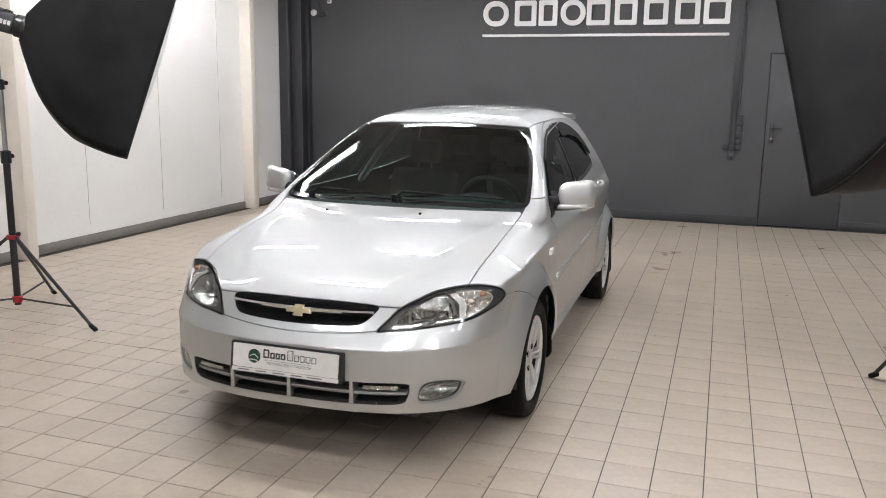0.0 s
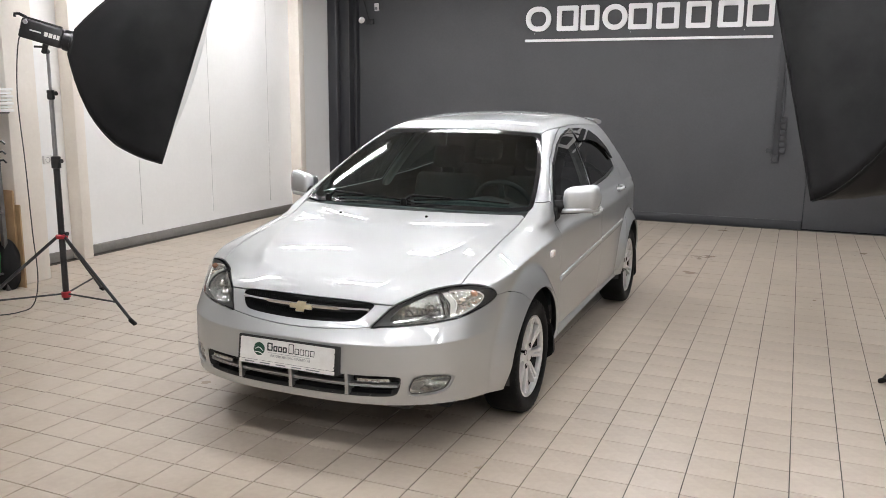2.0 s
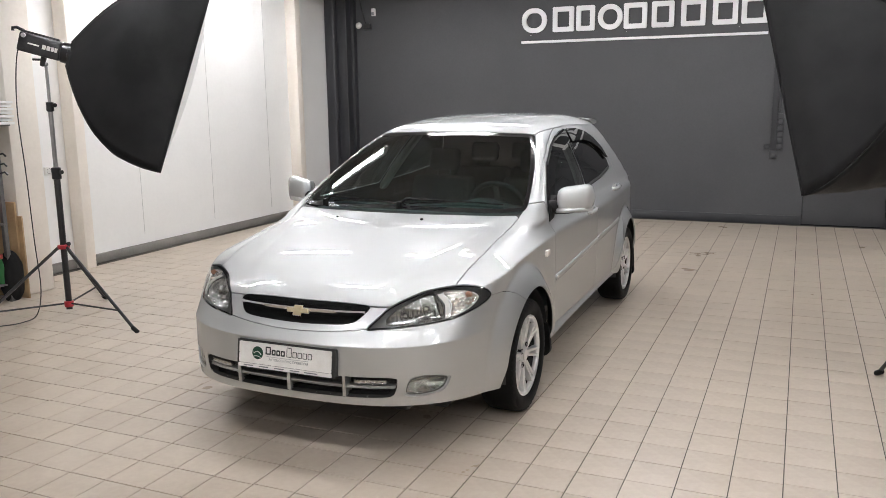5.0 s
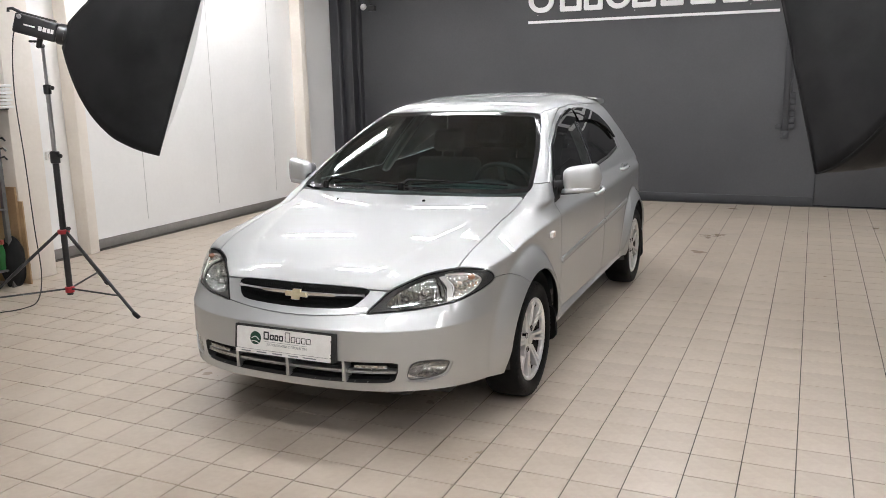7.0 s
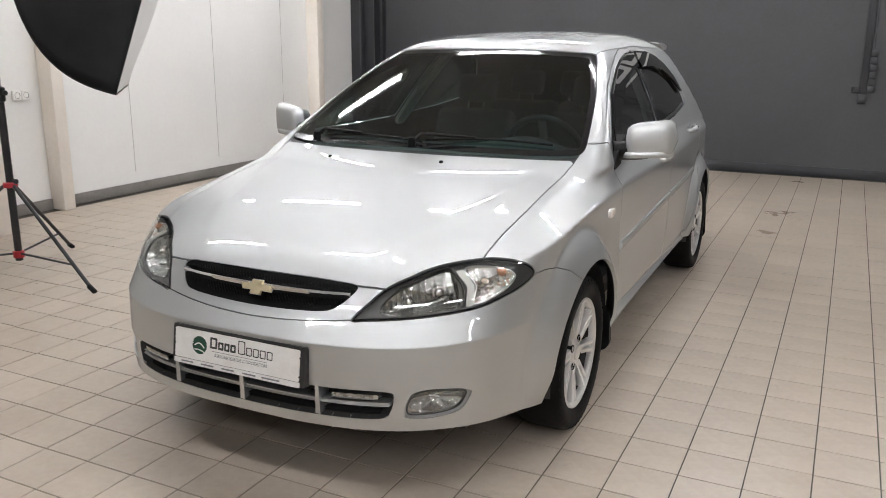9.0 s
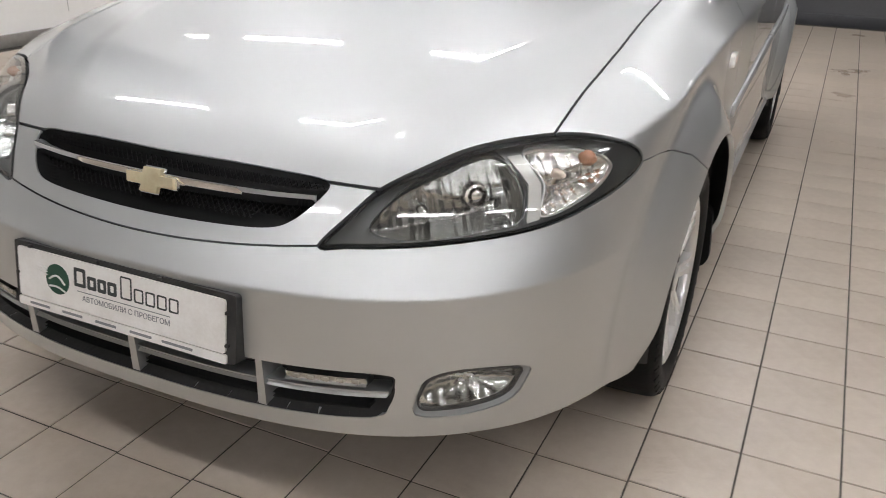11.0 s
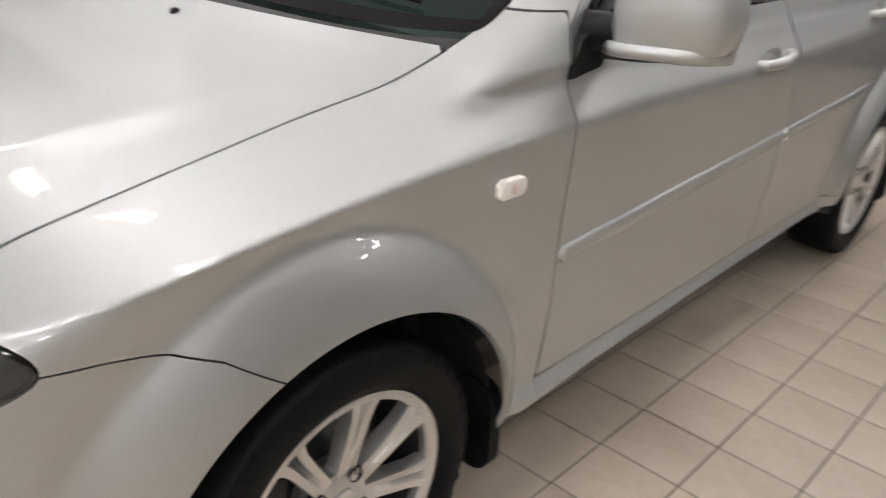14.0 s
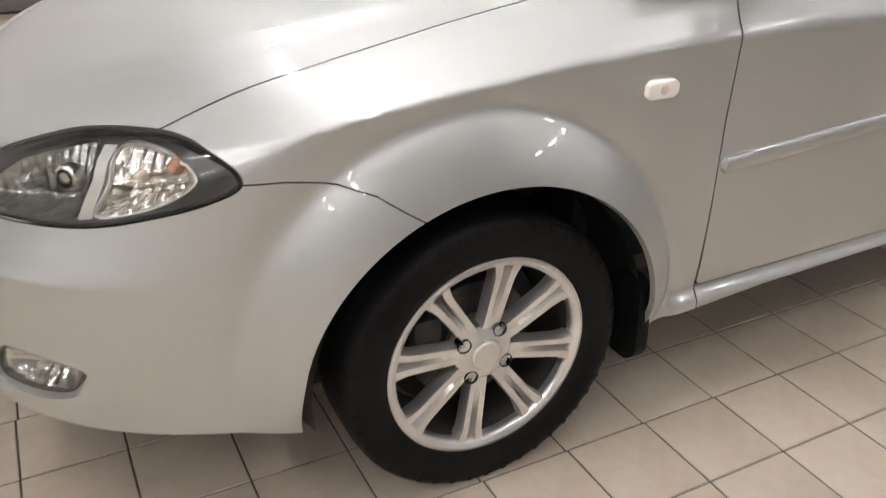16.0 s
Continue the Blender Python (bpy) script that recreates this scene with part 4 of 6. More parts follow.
def headlamp(flip):
    turn = mirrored if flip else (lambda p: p)
    f = inside(LAMP_EDGE, sweep(lamp[0]), lamp[0][:, 2])
    back = keep(lamp, -inside(LAMP_A, sweep(lamp[0]), lamp[0][:, 2]))
    back = keep(back, -inside(LAMP_B, sweep(back[0]), back[0][:, 2]))
    fb = inside(LAMP_EDGE, sweep(back[0]), back[0][:, 2])
    house = panel("headlamp", turn(shifted(back, 0.004 + 0.016 * np.clip(fb / 0.02, 0, 1))), lamp_bezel, car, "clear headlamp with a dark bezel and chrome reflectors", edge=0.05)
    panel("lens", turn(lamp), lens_clear, house, edge=0.006)
    rim = keep(lamp, 0.0065 - f)
    panel("gasket", turn(shifted(rim, 0.0015)), gloss_black, house, edge=0)
    for outline, cell, deep, name, mat in ((LAMP_A, (0.019, 0.052), 0.060, "main_reflector", smoked_reflector), (LAMP_B, (0.024, 0.026), 0.045, "signal_reflector", reflector)):
        o = np.array(outline)
        bowl = nose_patch(o[:, 0].min() - 0.004, o[:, 0].max() + 0.004, o[:, 1].min() - 0.004, o[:, 1].max() + 0.004, 100, 44)
        bowl = keep(bowl, inside(outline, sweep(bowl[0]), bowl[0][:, 2]))
        u, z = sweep(bowl[0]), bowl[0][:, 2]
        d = inside(outline, u, z)
        cu, cz = u / cell[0], z / cell[1]
        fu, fz = cu - np.floor(cu) - 0.5, cz - np.floor(cz) - 0.5
        chance = np.random.default_rng(5).uniform(-1, 1, (80, 80, 3))
        r = chance[np.floor(cu).astype(int) % 80, np.floor(cz).astype(int) % 80]
        pillow = 0.0040 * (1 - 4 * fu * fu) + 0.003 * (1 - 4 * fz * fz) + 0.0012 * r[:, 0] + 0.003 * r[:, 1] * fu + 0.004 * r[:, 2] * fz
        depth = 0.016 + deep * np.clip(d / 0.05, 0, 1) ** 0.6 - pillow * np.clip(d / 0.008, 0, 1)
        b = turn(shifted(bowl, depth))
        put(name, mesh_of(name, b[0], b[2], mat), house)
        ring = keep(bowl, 0.0028 - d)
        panel("bezel_ring", turn(shifted(ring, 0.015)), lamp_bezel if mat == smoked_reflector else alloy, house, edge=0.008)
    strip = keep(lamp, inside(DIVIDER, sweep(lamp[0]), lamp[0][:, 2]))
    panel("divider", turn(shifted(strip, 0.013)), divider_silver, house, "silver divider between the reflectors", edge=0.01)
    sx = -1 if flip else 1

    def spot_at(u, z, depth):
        a = u / 0.9
        lo, hi = 0.2, 1.3
        for _ in range(40):
            m_ = (lo + hi) / 2
            if body_field(np.array([m_ * math.sin(a), -m_ * math.cos(a), z])) < 0:
                lo = m_
            else:
                hi = m_
        r = lo - depth
        return Vector((sx * r * math.sin(a), -r * math.cos(a), z)), Vector((sx * math.sin(a), -math.cos(a), 0.12)).normalized()

    for u, z, rad, depth, mat, name in ((0.655, 0.672, 0.021, 0.078, reflector, "projector_ring"), (0.812, 0.702, 0.010, 0.055, pale_bulb, "signal_bulb"), (0.555, 0.650, 0.016, 0.060, chrome, "parking_bulb"), (0.876, 0.724, 0.015, 0.046, amber, "side_marker")):
        p, d = spot_at(u, z, depth)
        m = Matrix.Translation(p) @ d.to_track_quat("Z", "Y").to_matrix().to_4x4()
        if name == "projector_ring":
            part(name, lathe([(rad, 0.0), (rad * 1.15, 0.012), (rad, 0.028), (rad * 0.8, 0.03), (rad * 0.72, 0.012), (0.012, 0.0), (0.010, 0.03), (0, 0.034)], 28, m), mat, house)
        else:
            part(name, lathe([(rad * 0.7, -0.01), (rad, 0.005), (rad * 0.85, 0.02), (rad * 0.4, 0.03), (0, 0.032)], 20, m), mat, house)
    return house


for flip in (False, True):
    headlamp(flip)

# ---- grille ----
f = inside(GRILLE_EDGE, grille_cut[0][:, 0], grille_cut[0][:, 2])
grille = panel("grille", whole(shifted(grille_cut, 0.004 + 0.035 * np.clip(f / 0.006, 0, 1))), mesh_black, car, "black mesh grille with a chrome bar", edge=0)


def nose_y(x, z):
    """Where the shell's face lies, seen from the front."""
    lo, hi = -1.05, -0.3
    for _ in range(40):
        mid = (lo + hi) / 2
        if body_field(np.array([x, mid, z])) < 0:
            hi = mid
        else:
            lo = mid
    return hi


mesh_bm = bmesh.new()
GR = np.array(GRILLE_EDGE)
for k in range(-40, 41):
    for lean in (-1, 1):
        x0 = k * 0.0125
        pts = []
        for z in np.linspace(0.611, 0.703, 10):
            x = x0 + lean * (z - 0.657) * 1.1
            if abs(x) < 0.36 and inside(GR, np.array([x]), np.array([z]))[0] > 0.004:
                pts.append((x, nose_y(x, z) + 0.030, z))
        if len(pts) > 1:
            add_tube(mesh_bm, pts, 0.0015, 4)
part("grille_mesh", mesh_bm, mesh_black, grille)


def front_bar(xs, z_of, half_h, out, depth, tuck=0.0):
    """A bar that follows the nose: a rounded ribbon with thickness."""
    bm = bmesh.new()
    rows = []
    for x in xs:
        zc, hh = z_of(x), half_h(x)
        y = nose_y(x, zc)
        prof = [(y + depth, zc + hh), (y - out * 0.5, zc + hh), (y - out, zc + hh * 0.35), (y - out + tuck * 0.65, zc - hh * 0.35), (y - out * 0.5 + tuck, zc - hh), (y + depth, zc - hh)]
        rows.append([bm.verts.new((x, b, c)) for b, c in prof])
    for a, b in zip(rows, rows[1:]):
        for k in range(6):
            bm.faces.new((a[k], a[(k + 1) % 6], b[(k + 1) % 6], b[k]))
    bm.faces.new(rows[0])
    bm.faces.new(rows[-1][::-1])
    return bm


part("chrome_bar", front_bar(np.linspace(-0.338, 0.338, 41), lambda x: 0.660 + 0.006 * (x / 0.33) ** 2, lambda x: 0.0145 - 0.003 * (x / 0.33) ** 2, 0.004, 0.03, 0.006), chrome, grille, "chrome bar across the grille")
ey = nose_y(0, 0.657)
badge = bmesh.new()
cross = [(-0.058, -0.010), (-0.022, -0.010), (-0.024, -0.024), (0.020, -0.024), (0.022, -0.010), (0.062, -0.010), (0.056, 0.012), (0.024, 0.012), (0.026, 0.026), (-0.020, 0.026), (-0.022, 0.012), (-0.064, 0.012)]
cross = [(0.93 * x, 0.93 * y) for x, y in cross]
add_prism(badge, cross, 0.0, 0.012, pose(0, ey - 0.001, 0.657, 90 - 20))
bmesh.ops.bevel(badge, geom=[e for e in badge.edges], offset=0.002, segments=2, profile=0.5, affect="EDGES")
part("emblem", badge, gold, grille, "gold cross-shaped emblem")
rim_bm = bmesh.new()
add_prism(rim_bm, [(x * 1.06, y * 1.1) for x, y in cross], -0.003, 0.004, pose(0, ey - 0.001, 0.657, 90 - 20))
part("emblem_rim", rim_bm, chrome, grille)

# ---- lower intake ----
f = inside(INTAKE_EDGE, intake_cut[0][:, 0], intake_cut[0][:, 2])
intake = panel("lower_intake", whole(shifted(intake_cut, 0.002 + 0.075 * np.clip(f / 0.008, 0, 1))), plastic_black, car, "black lower air intake with silver ribs", edge=0)
part("rib", front_bar(np.linspace(-0.505, 0.505, 41), lambda x: 0.356, lambda x: 0.0065, -0.016, 0.05), paint, intake, "silver rib across the intake")
part("rib", front_bar(np.linspace(-0.47, 0.47, 41), lambda x: 0.320, lambda x: 0.004, -0.045, 0.05), plastic_black, intake)
for x in (-0.285, 0.0, 0.285):
    bm = bmesh.new()
    ya, yb = nose_y(x, 0.404), nose_y(x, 0.305)
    v = [bm.verts.new(c) for c in ((x - 0.007, ya + 0.004, 0.406), (x + 0.007, ya + 0.004, 0.406), (x + 0.007, ya + 0.06, 0.406), (x - 0.007, ya + 0.06, 0.406), (x - 0.009, yb + 0.004, 0.303), (x + 0.009, yb + 0.004, 0.303), (x + 0.009, yb + 0.06, 0.303), (x - 0.009, yb + 0.06, 0.303))]
    for q in ((0, 1, 2, 3), (7, 6, 5, 4), (0, 4, 5, 1), (1, 5, 6, 2), (2, 6, 7, 3), (3, 7, 4, 0)):
        bm.faces.new([v[k] for k in q])
    part("upright", bm, paint, intake, smooth=False)
for s in (-1, 1):
    light = part("daytime_lamp", front_bar(s * np.linspace(0.335, 0.475, 12), lambda x: 0.3815, lambda x: 0.0085, -0.006, 0.03), smoked_reflector, intake, "slim clear daytime lamp strip")
    for k in range(5):
        x = s * (0.352 + 0.026 * k)
        part("diode", box((x - 0.008, nose_y(x, 0.3815) + 0.0035, 0.377), (x + 0.008, nose_y(x, 0.3815) + 0.012, 0.386), 0.002), diode_lens, light)

# ---- fog lamps ----
for flip in (False, True):
    turn = mirrored if flip else (lambda p: p)
    f = inside(FOG_EDGE, sweep(fog_cut[0]), fog_cut[0][:, 2])
    pocket = panel("fog_lamp", turn(shifted(fog_cut, 0.004 + 0.05 * np.clip(f / 0.012, 0, 1))), paint, car, "clear fog lamp in a silver recess", edge=0)
    core = keep(fog_cut, f - 0.008)
    fc = inside(FOG_EDGE, sweep(core[0]), core[0][:, 2])
    bowl = nose_patch(0.52, 0.725, 0.305, 0.412, 44, 26)
    bowl = keep(bowl, inside(FOG_EDGE, sweep(bowl[0]), bowl[0][:, 2]) - 0.008)
    u, z = sweep(bowl[0]), bowl[0][:, 2]
    fb = inside(FOG_EDGE, u, z)
    spread = np.hypot((u - 0.625) / 0.09, (z - 0.358) / 0.04)
    cell = np.floor(np.degrees(np.arctan2(z - 0.358, u - 0.625)) / 30) % 2
    t = turn(shifted(bowl, 0.018 + 0.034 * np.clip(1 - spread ** 2, 0, 1) + 0.004 * cell * np.clip(fb / 0.02, 0, 1) + 0.0012 * np.sin(u * 300)))
    put("fog_reflector", mesh_of("fog_reflector", t[0], t[2], fog_bowl), pocket)
    panel("fog_lens", turn(shifted(core, 0.010)), lens_clear, pocket, edge=0.012)
    rim = keep(core, 0.0115 - fc)
    panel("fog_rim", turn(shifted(rim, 0.009)), lamp_bezel, pocket, edge=0.01)

# ---- number plate carrier ----
PM = pose(-0.004, -0.921, 0.462, 90 - 8)
outer = rounded(0.532, 0.128, 0.006, 3)
plate = part("plate_holder", prism(outer, -0.055, 0.012, PM), plastic_black, car, "white dealer plate in a black holder")
part("plate_card", prism(rounded(0.500, 0.100, 0.006, 3), 0.0, 0.0155, PM @ pose(-0.004, 0.004, 0)), plate_white, plate, "white card with a green disc and dark lettering")
part("lower_strip", prism(rounded(0.505, 0.017, 0.003, 3), 0.0, 0.0165, PM @ pose(-0.004, -0.0565, 0)), plate_white, plate)
TOP = 0.0158
part("badge_disc", prism([(0.030 * math.cos(a), 0.030 * math.sin(a)) for a in np.linspace(0, 2 * math.pi, 33)[:-1]], 0.0, TOP + 0.0006, PM @ pose(-0.150, 0.006, 0)), print_green, plate)
swirl = bmesh.new()
for k, (y0, lift, w) in enumerate(((0.004, 0.012, 0.020), (-0.010, 0.004, 0.020))):
    add_tube(swirl, [PM @ Vector((-0.150 - w + 2 * w * t, y0 + lift * math.sin(t * 3.1) - 0.006 * t, TOP + 0.001)) for t in np.linspace(0, 1, 9)], 0.0022, 5)
for dy in (0.006, 0.012, 0.018):
    add_tube(swirl, [PM @ Vector((-0.215 + dy, 0.012 + dy, TOP)), PM @ Vector((-0.175, 0.004 + dy, TOP))], [0.0006, 0.0016], 5)
part("badge_lines", swirl, plate_white, plate)
# brand lettering stands as plain bars
for k, (x, w, h, mat) in enumerate(((-0.092, 0.029, 0.037, print_dark), (-0.062, 0.022, 0.026, print_dark), (-0.037, 0.021, 0.026, print_dark), (-0.012, 0.022, 0.026, print_dark), (0.022, 0.027, 0.044, print_dark), (0.052, 0.022, 0.027, print_dark), (0.079, 0.022, 0.027, print_dark), (0.106, 0.022, 0.027, print_dark), (0.133, 0.022, 0.027, print_dark))):
    part("bar", prism(rounded(w, h, 0.003, 2), 0.0, TOP + 0.0005, PM @ pose(x, 0.003 + h / 2, 0), rounded(w - (0.013 if x < 0 else 0.006), h - (0.013 if x < 0 else 0.006), 0.002, 2)), mat, plate, smooth=False)
part("rule", prism(rounded(0.225, 0.0014, 0.0005, 1), 0.0, TOP + 0.0004, PM @ pose(0.012, -0.006, 0)), print_grey, plate, smooth=False)


def lettering(text, size, m, mat, parent, name="lettering"):
    cu = bpy.data.curves.new(name, "FONT")
    cu.body, cu.size, cu.align_x, cu.align_y, cu.extrude = text, size, "CENTER", "CENTER", 0.0003
    tmp = bpy.data.objects.new(name, cu)
    scene.collection.objects.link(tmp)
    me = bpy.data.meshes.new_from_object(tmp.evaluated_get(bpy.context.evaluated_depsgraph_get()))
    bpy.data.objects.remove(tmp)
    me.materials.clear()
    me.materials.append(mat)
    return put(name, me, parent, m)


lettering("АВТОМОБИЛИ С ПРОБЕГОМ", 0.0150, PM @ pose(0.018, -0.019, TOP), print_grey, plate)
for k in range(5):
    part("bar", prism(rounded(0.052 if k < 4 else 0.07, 0.005, 0.001, 1), 0.0, 0.0170, PM @ pose(-0.20 + 0.085 * k, -0.0565, 0)), print_grey, plate, smooth=False)
for x, y in ((-0.22, 0.058), (-0.05, 0.060), (0.10, 0.060), (0.25, 0.03), (0.25, -0.03), (-0.256, 0.0)):
    part("clip", prism(rounded(0.008, 0.006, 0.001, 1), 0.0, 0.0175, PM @ pose(x, y, 0)), plastic_black, plate, smooth=False)

# ---- side fittings ----
def skin_x(y, z):
    lo, hi = 0.3, 1.1
    for _ in range(40):
        mid = (lo + hi) / 2
        if body_field(np.array([mid, y, z])) < 0:
            lo = mid
        else:
            hi = mid
    return lo


def side_strip(s, line, half_h, out):
    """A rounded moulding along (y, z) points on the flank."""
    bm = bmesh.new()
    rows = []
    for i, (y, z) in enumerate(line):
        end = 0.35 if i in (0, len(line) - 1) else 1.0
        rows.append([bm.verts.new((s * (skin_x(y, z + half_h * c * end) + out * o * end), y, z + half_h * c * end)) for c, o in ((1, -0.4), (0.9, 0.6), (0.5, 1), (-0.5, 1), (-0.9, 0.6), (-1, -0.4))])
    for a, b in zip(rows, rows[1:]):
        for k in range(5):
            bm.faces.new((a[k], a[k + 1], b[k + 1], b[k]))
    bm.faces.new(rows[0])
    bm.faces.new(rows[-1])
    return bm


for s, df, dr in ((1, doors_f[0], doors_r[0]), (-1, doors_f[1], doors_r[1])):
    part("moulding", side_strip(s, [(y, 0.604 + (y - 0.506) * 0.053) for y in (0.507, 0.515, *np.linspace(0.53, 1.525, 14), 1.537, 1.543)], 0.018, 0.011), paint, df)
    part("moulding", side_strip(s, [(y, 0.604 + (y - 0.506) * 0.053) for y in (1.560, 1.568, *np.linspace(1.58, 2.26, 9), 2.275, 2.282)], 0.018, 0.011), paint, dr)
    for own, yc, zc in ((df, 1.372, 0.880), (dr, 2.27, 0.942)):
        x = skin_x(yc, zc)
        cup = part("handle", lathe([(0, -0.012), (0.02, -0.01), (0.035, 0.001), (0.04, 0.003), (0.042, 0.001)], 28, Matrix.Translation((s * x, yc - 0.02, zc)) @ Matrix.Rotation(s * math.pi / 2, 4, "Y") @ Matrix.Diagonal((0.85, 1.55, 1, 1))), paint, own, "silver pull handle over a cup")
        grip = [(s * (x + o), yc + d, zc + 0.004 + d * 0.08) for d, o in ((-0.085, 0.0), (-0.078, 0.018), (-0.05, 0.030), (0.0, 0.034), (0.05, 0.030), (0.082, 0.018), (0.09, 0.0))]
        part("grip", tube(grip, [0.012, 0.014, 0.0145, 0.015, 0.0145, 0.014, 0.012], 12), paint, cup)
    # repeater on the fender
    x = skin_x(0.326, 0.782)
    rep_m = Matrix.Translation((s * x, 0.326, 0.782)) @ Matrix.Rotation(radians(90 * s), 4, "Z") @ Matrix.Rotation(radians(90), 4, "X")
    rep_bm = prism([(-0.036, -0.010), (-0.028, -0.018), (0.024, -0.018), (0.035, -0.010), (0.036, 0.008), (0.026, 0.017), (-0.026, 0.018), (-0.036, 0.010)], -0.004, 0.012, rep_m)
    bmesh.ops.bevel(rep_bm, geom=list(rep_bm.edges), offset=0.004, segments=3, profile=0.5, affect="EDGES")
    rep = part("side_repeater", rep_bm, repeater_white, car, "small white side repeater lamp")
    part("repeater_bulb", lathe([(0, 0.0135), (0.006, 0.0132), (0.010, 0.0118), (0.011, 0.008)], 16, rep_m), pale_bulb, rep)
    # mud flap
    for y, z, h, w, x in ((0.366, 0.287, 0.195, 0.115, 0.829), (2.960, 0.262, 0.270, 0.176, 0.785)):
        flap = [(u * (1.0 - 0.10 * (v > 0)), v) for u, v in rounded(w, h, 0.045, 6)]
        deep = 0.030 if w < 0.15 else 0.014
        part("mud_flap", prism(flap, 0.0, deep, Matrix.Translation((s * x, y, z)) @ Matrix.Rotation(radians(90), 4, "X")), rubber, car, "black rubber mud flap")
    # door mirror
    base = part("door_mirror", prism([(0.0, 0.0), (0.095, 0.0), (0.115, 0.03), (0.150, 0.135), (0.100, 0.110), (0.030, 0.065)], -0.03, 0.022, Matrix.Translation((s * 0.800, 0.520, 0.925)) @ (Matrix(((0, 0, s, 0), (1, 0, 0, 0), (0, 1, 0, 0), (0, 0, 0, 1))))), mesh_black, car, "silver door mirror on a black foot")
    part("arm", tube([(s * 0.79, 0.60, 0.995), (s * 0.82, 0.615, 0.998), (s * 0.85, 0.640, 1.0)], [0.042, 0.040, 0.036], 14), mesh_black, base)
    bm = bmesh.new()
    rings = []
    for t in np.linspace(0, 1, 15):
        xx = 0.832 + 0.206 * t
        sq = (1 - abs(2 * t - 1) ** 6) ** 0.5
        hh = (0.040 + 0.042 * (0.75 + 0.35 * t)) * max(sq, 0.05)
        dd = 0.062 * max(sq, 0.05)
        zc = 1.037 + 0.012 * t
        yc = 0.640 + 0.080 * t ** 1.4
        ring = []
        for k in range(20):
            a = 2 * math.pi * k / 20
            ca, sa = math.cos(a), math.sin(a)
            yy = dd * math.copysign(abs(ca) ** 0.5, ca)
            zz = hh * math.copysign(abs(sa) ** (0.62 if sa > 0 else 0.36), sa) * (1.0 if sa > 0 else 0.86)
            ring.append(bm.verts.new((s * xx, yc + (yy if yy < 0 else yy * 0.55), zc + zz)))
        rings.append(ring)
    for a, b in zip(rings, rings[1:]):
        for k in range(20):
            bm.faces.new((a[k], a[(k + 1) % 20], b[(k + 1) % 20], b[k]))
    bm.faces.new(rings[0])
    bm.faces.new(rings[-1])
    cap = part("mirror_cap", bm, paint, base, angle=60)
    lip = bmesh.new()
    rings = []
    for t in np.linspace(0, 1, 13):
        yc, wide = 0.632 + 0.086 * t ** 1.4, 0.066 * (1 - max(0.0, (t - 0.7) / 0.3) ** 3 * 0.75) * (0.55 + 0.45 * min(1, t / 0.2))
        zc = 0.981 + 0.004 * t
        rings.append([lip.verts.new((s * (0.828 + 0.198 * t), yc + a * wide, zc + b)) for a, b in ((-0.94, 0.013), (-1.04, 0.004), (-1.0, -0.008), (-0.85, -0.013), (0.5, -0.012), (0.55, 0.013))])
    for a, b in zip(rings, rings[1:]):
        for k in range(6):
            lip.faces.new((a[k], a[(k + 1) % 6], b[(k + 1) % 6], b[k]))
    lip.faces.new(rings[0])
    lip.faces.new(rings[-1])
    part("lower_shell", lip, paint, base, angle=50)
    part("mirror_glass", prism(rounded(0.175, 0.105, 0.03, 5), 0, 0.004, Matrix.Translation((s * 0.92, 0.725, 1.042)) @ pose(0, 0, 0, -90, 0, s * 18)), mirror_glass, base)
    bm = bmesh.new()
    add_tube(bm, [(s * (0.815 + 0.13 * t), 0.610 + 0.05 * t ** 1.4, 0.967 + 0.004 * t) for t in np.linspace(0, 1, 7)], [0.012, 0.012, 0.011, 0.011, 0.010, 0.008, 0.003], 8)
    part("lower_trim", bm, plastic_black, base)

# ---- roof spoiler ----
spoil = bmesh.new()
rows = []
for x in np.linspace(-0.52, 0.52, 25):
    drop = 0.034 * (abs(x) / 0.55) ** 2.4
    top = lambda y: float(np.polyval(ROOF_FIT, y)) - drop
    prof = [(2.70, top(2.70) - 0.01), (2.77, top(2.77) + 0.006), (2.87, top(2.87) + 0.012), (2.955, top(2.955) + 0.014), (2.97, top(2.955) + 0.006), (2.955, top(2.955) - 0.010), (2.86, top(2.86) - 0.03)]
    rows.append([spoil.verts.new((x, y, z)) for y, z in prof])
for a, b in zip(rows, rows[1:]):
    for k in range(7):
        spoil.faces.new((a[k], a[(k + 1) % 7], b[(k + 1) % 7], b[k]))
spoil.faces.new(rows[0])
spoil.faces.new(rows[-1][::-1])
part("roof_spoiler", spoil, paint, car, angle=50)

# ---- wipers, washer jets ----
def screen_at(x, z, off=0.0):
    lo, hi = -0.2, 1.5
    for _ in range(40):
        mid = (lo + hi) / 2
        if body_field(np.array([x, mid, z])) < 0:
            hi = mid
        else:
            lo = mid
    return Vector((x, hi - off * 0.45, z + off * 0.9))


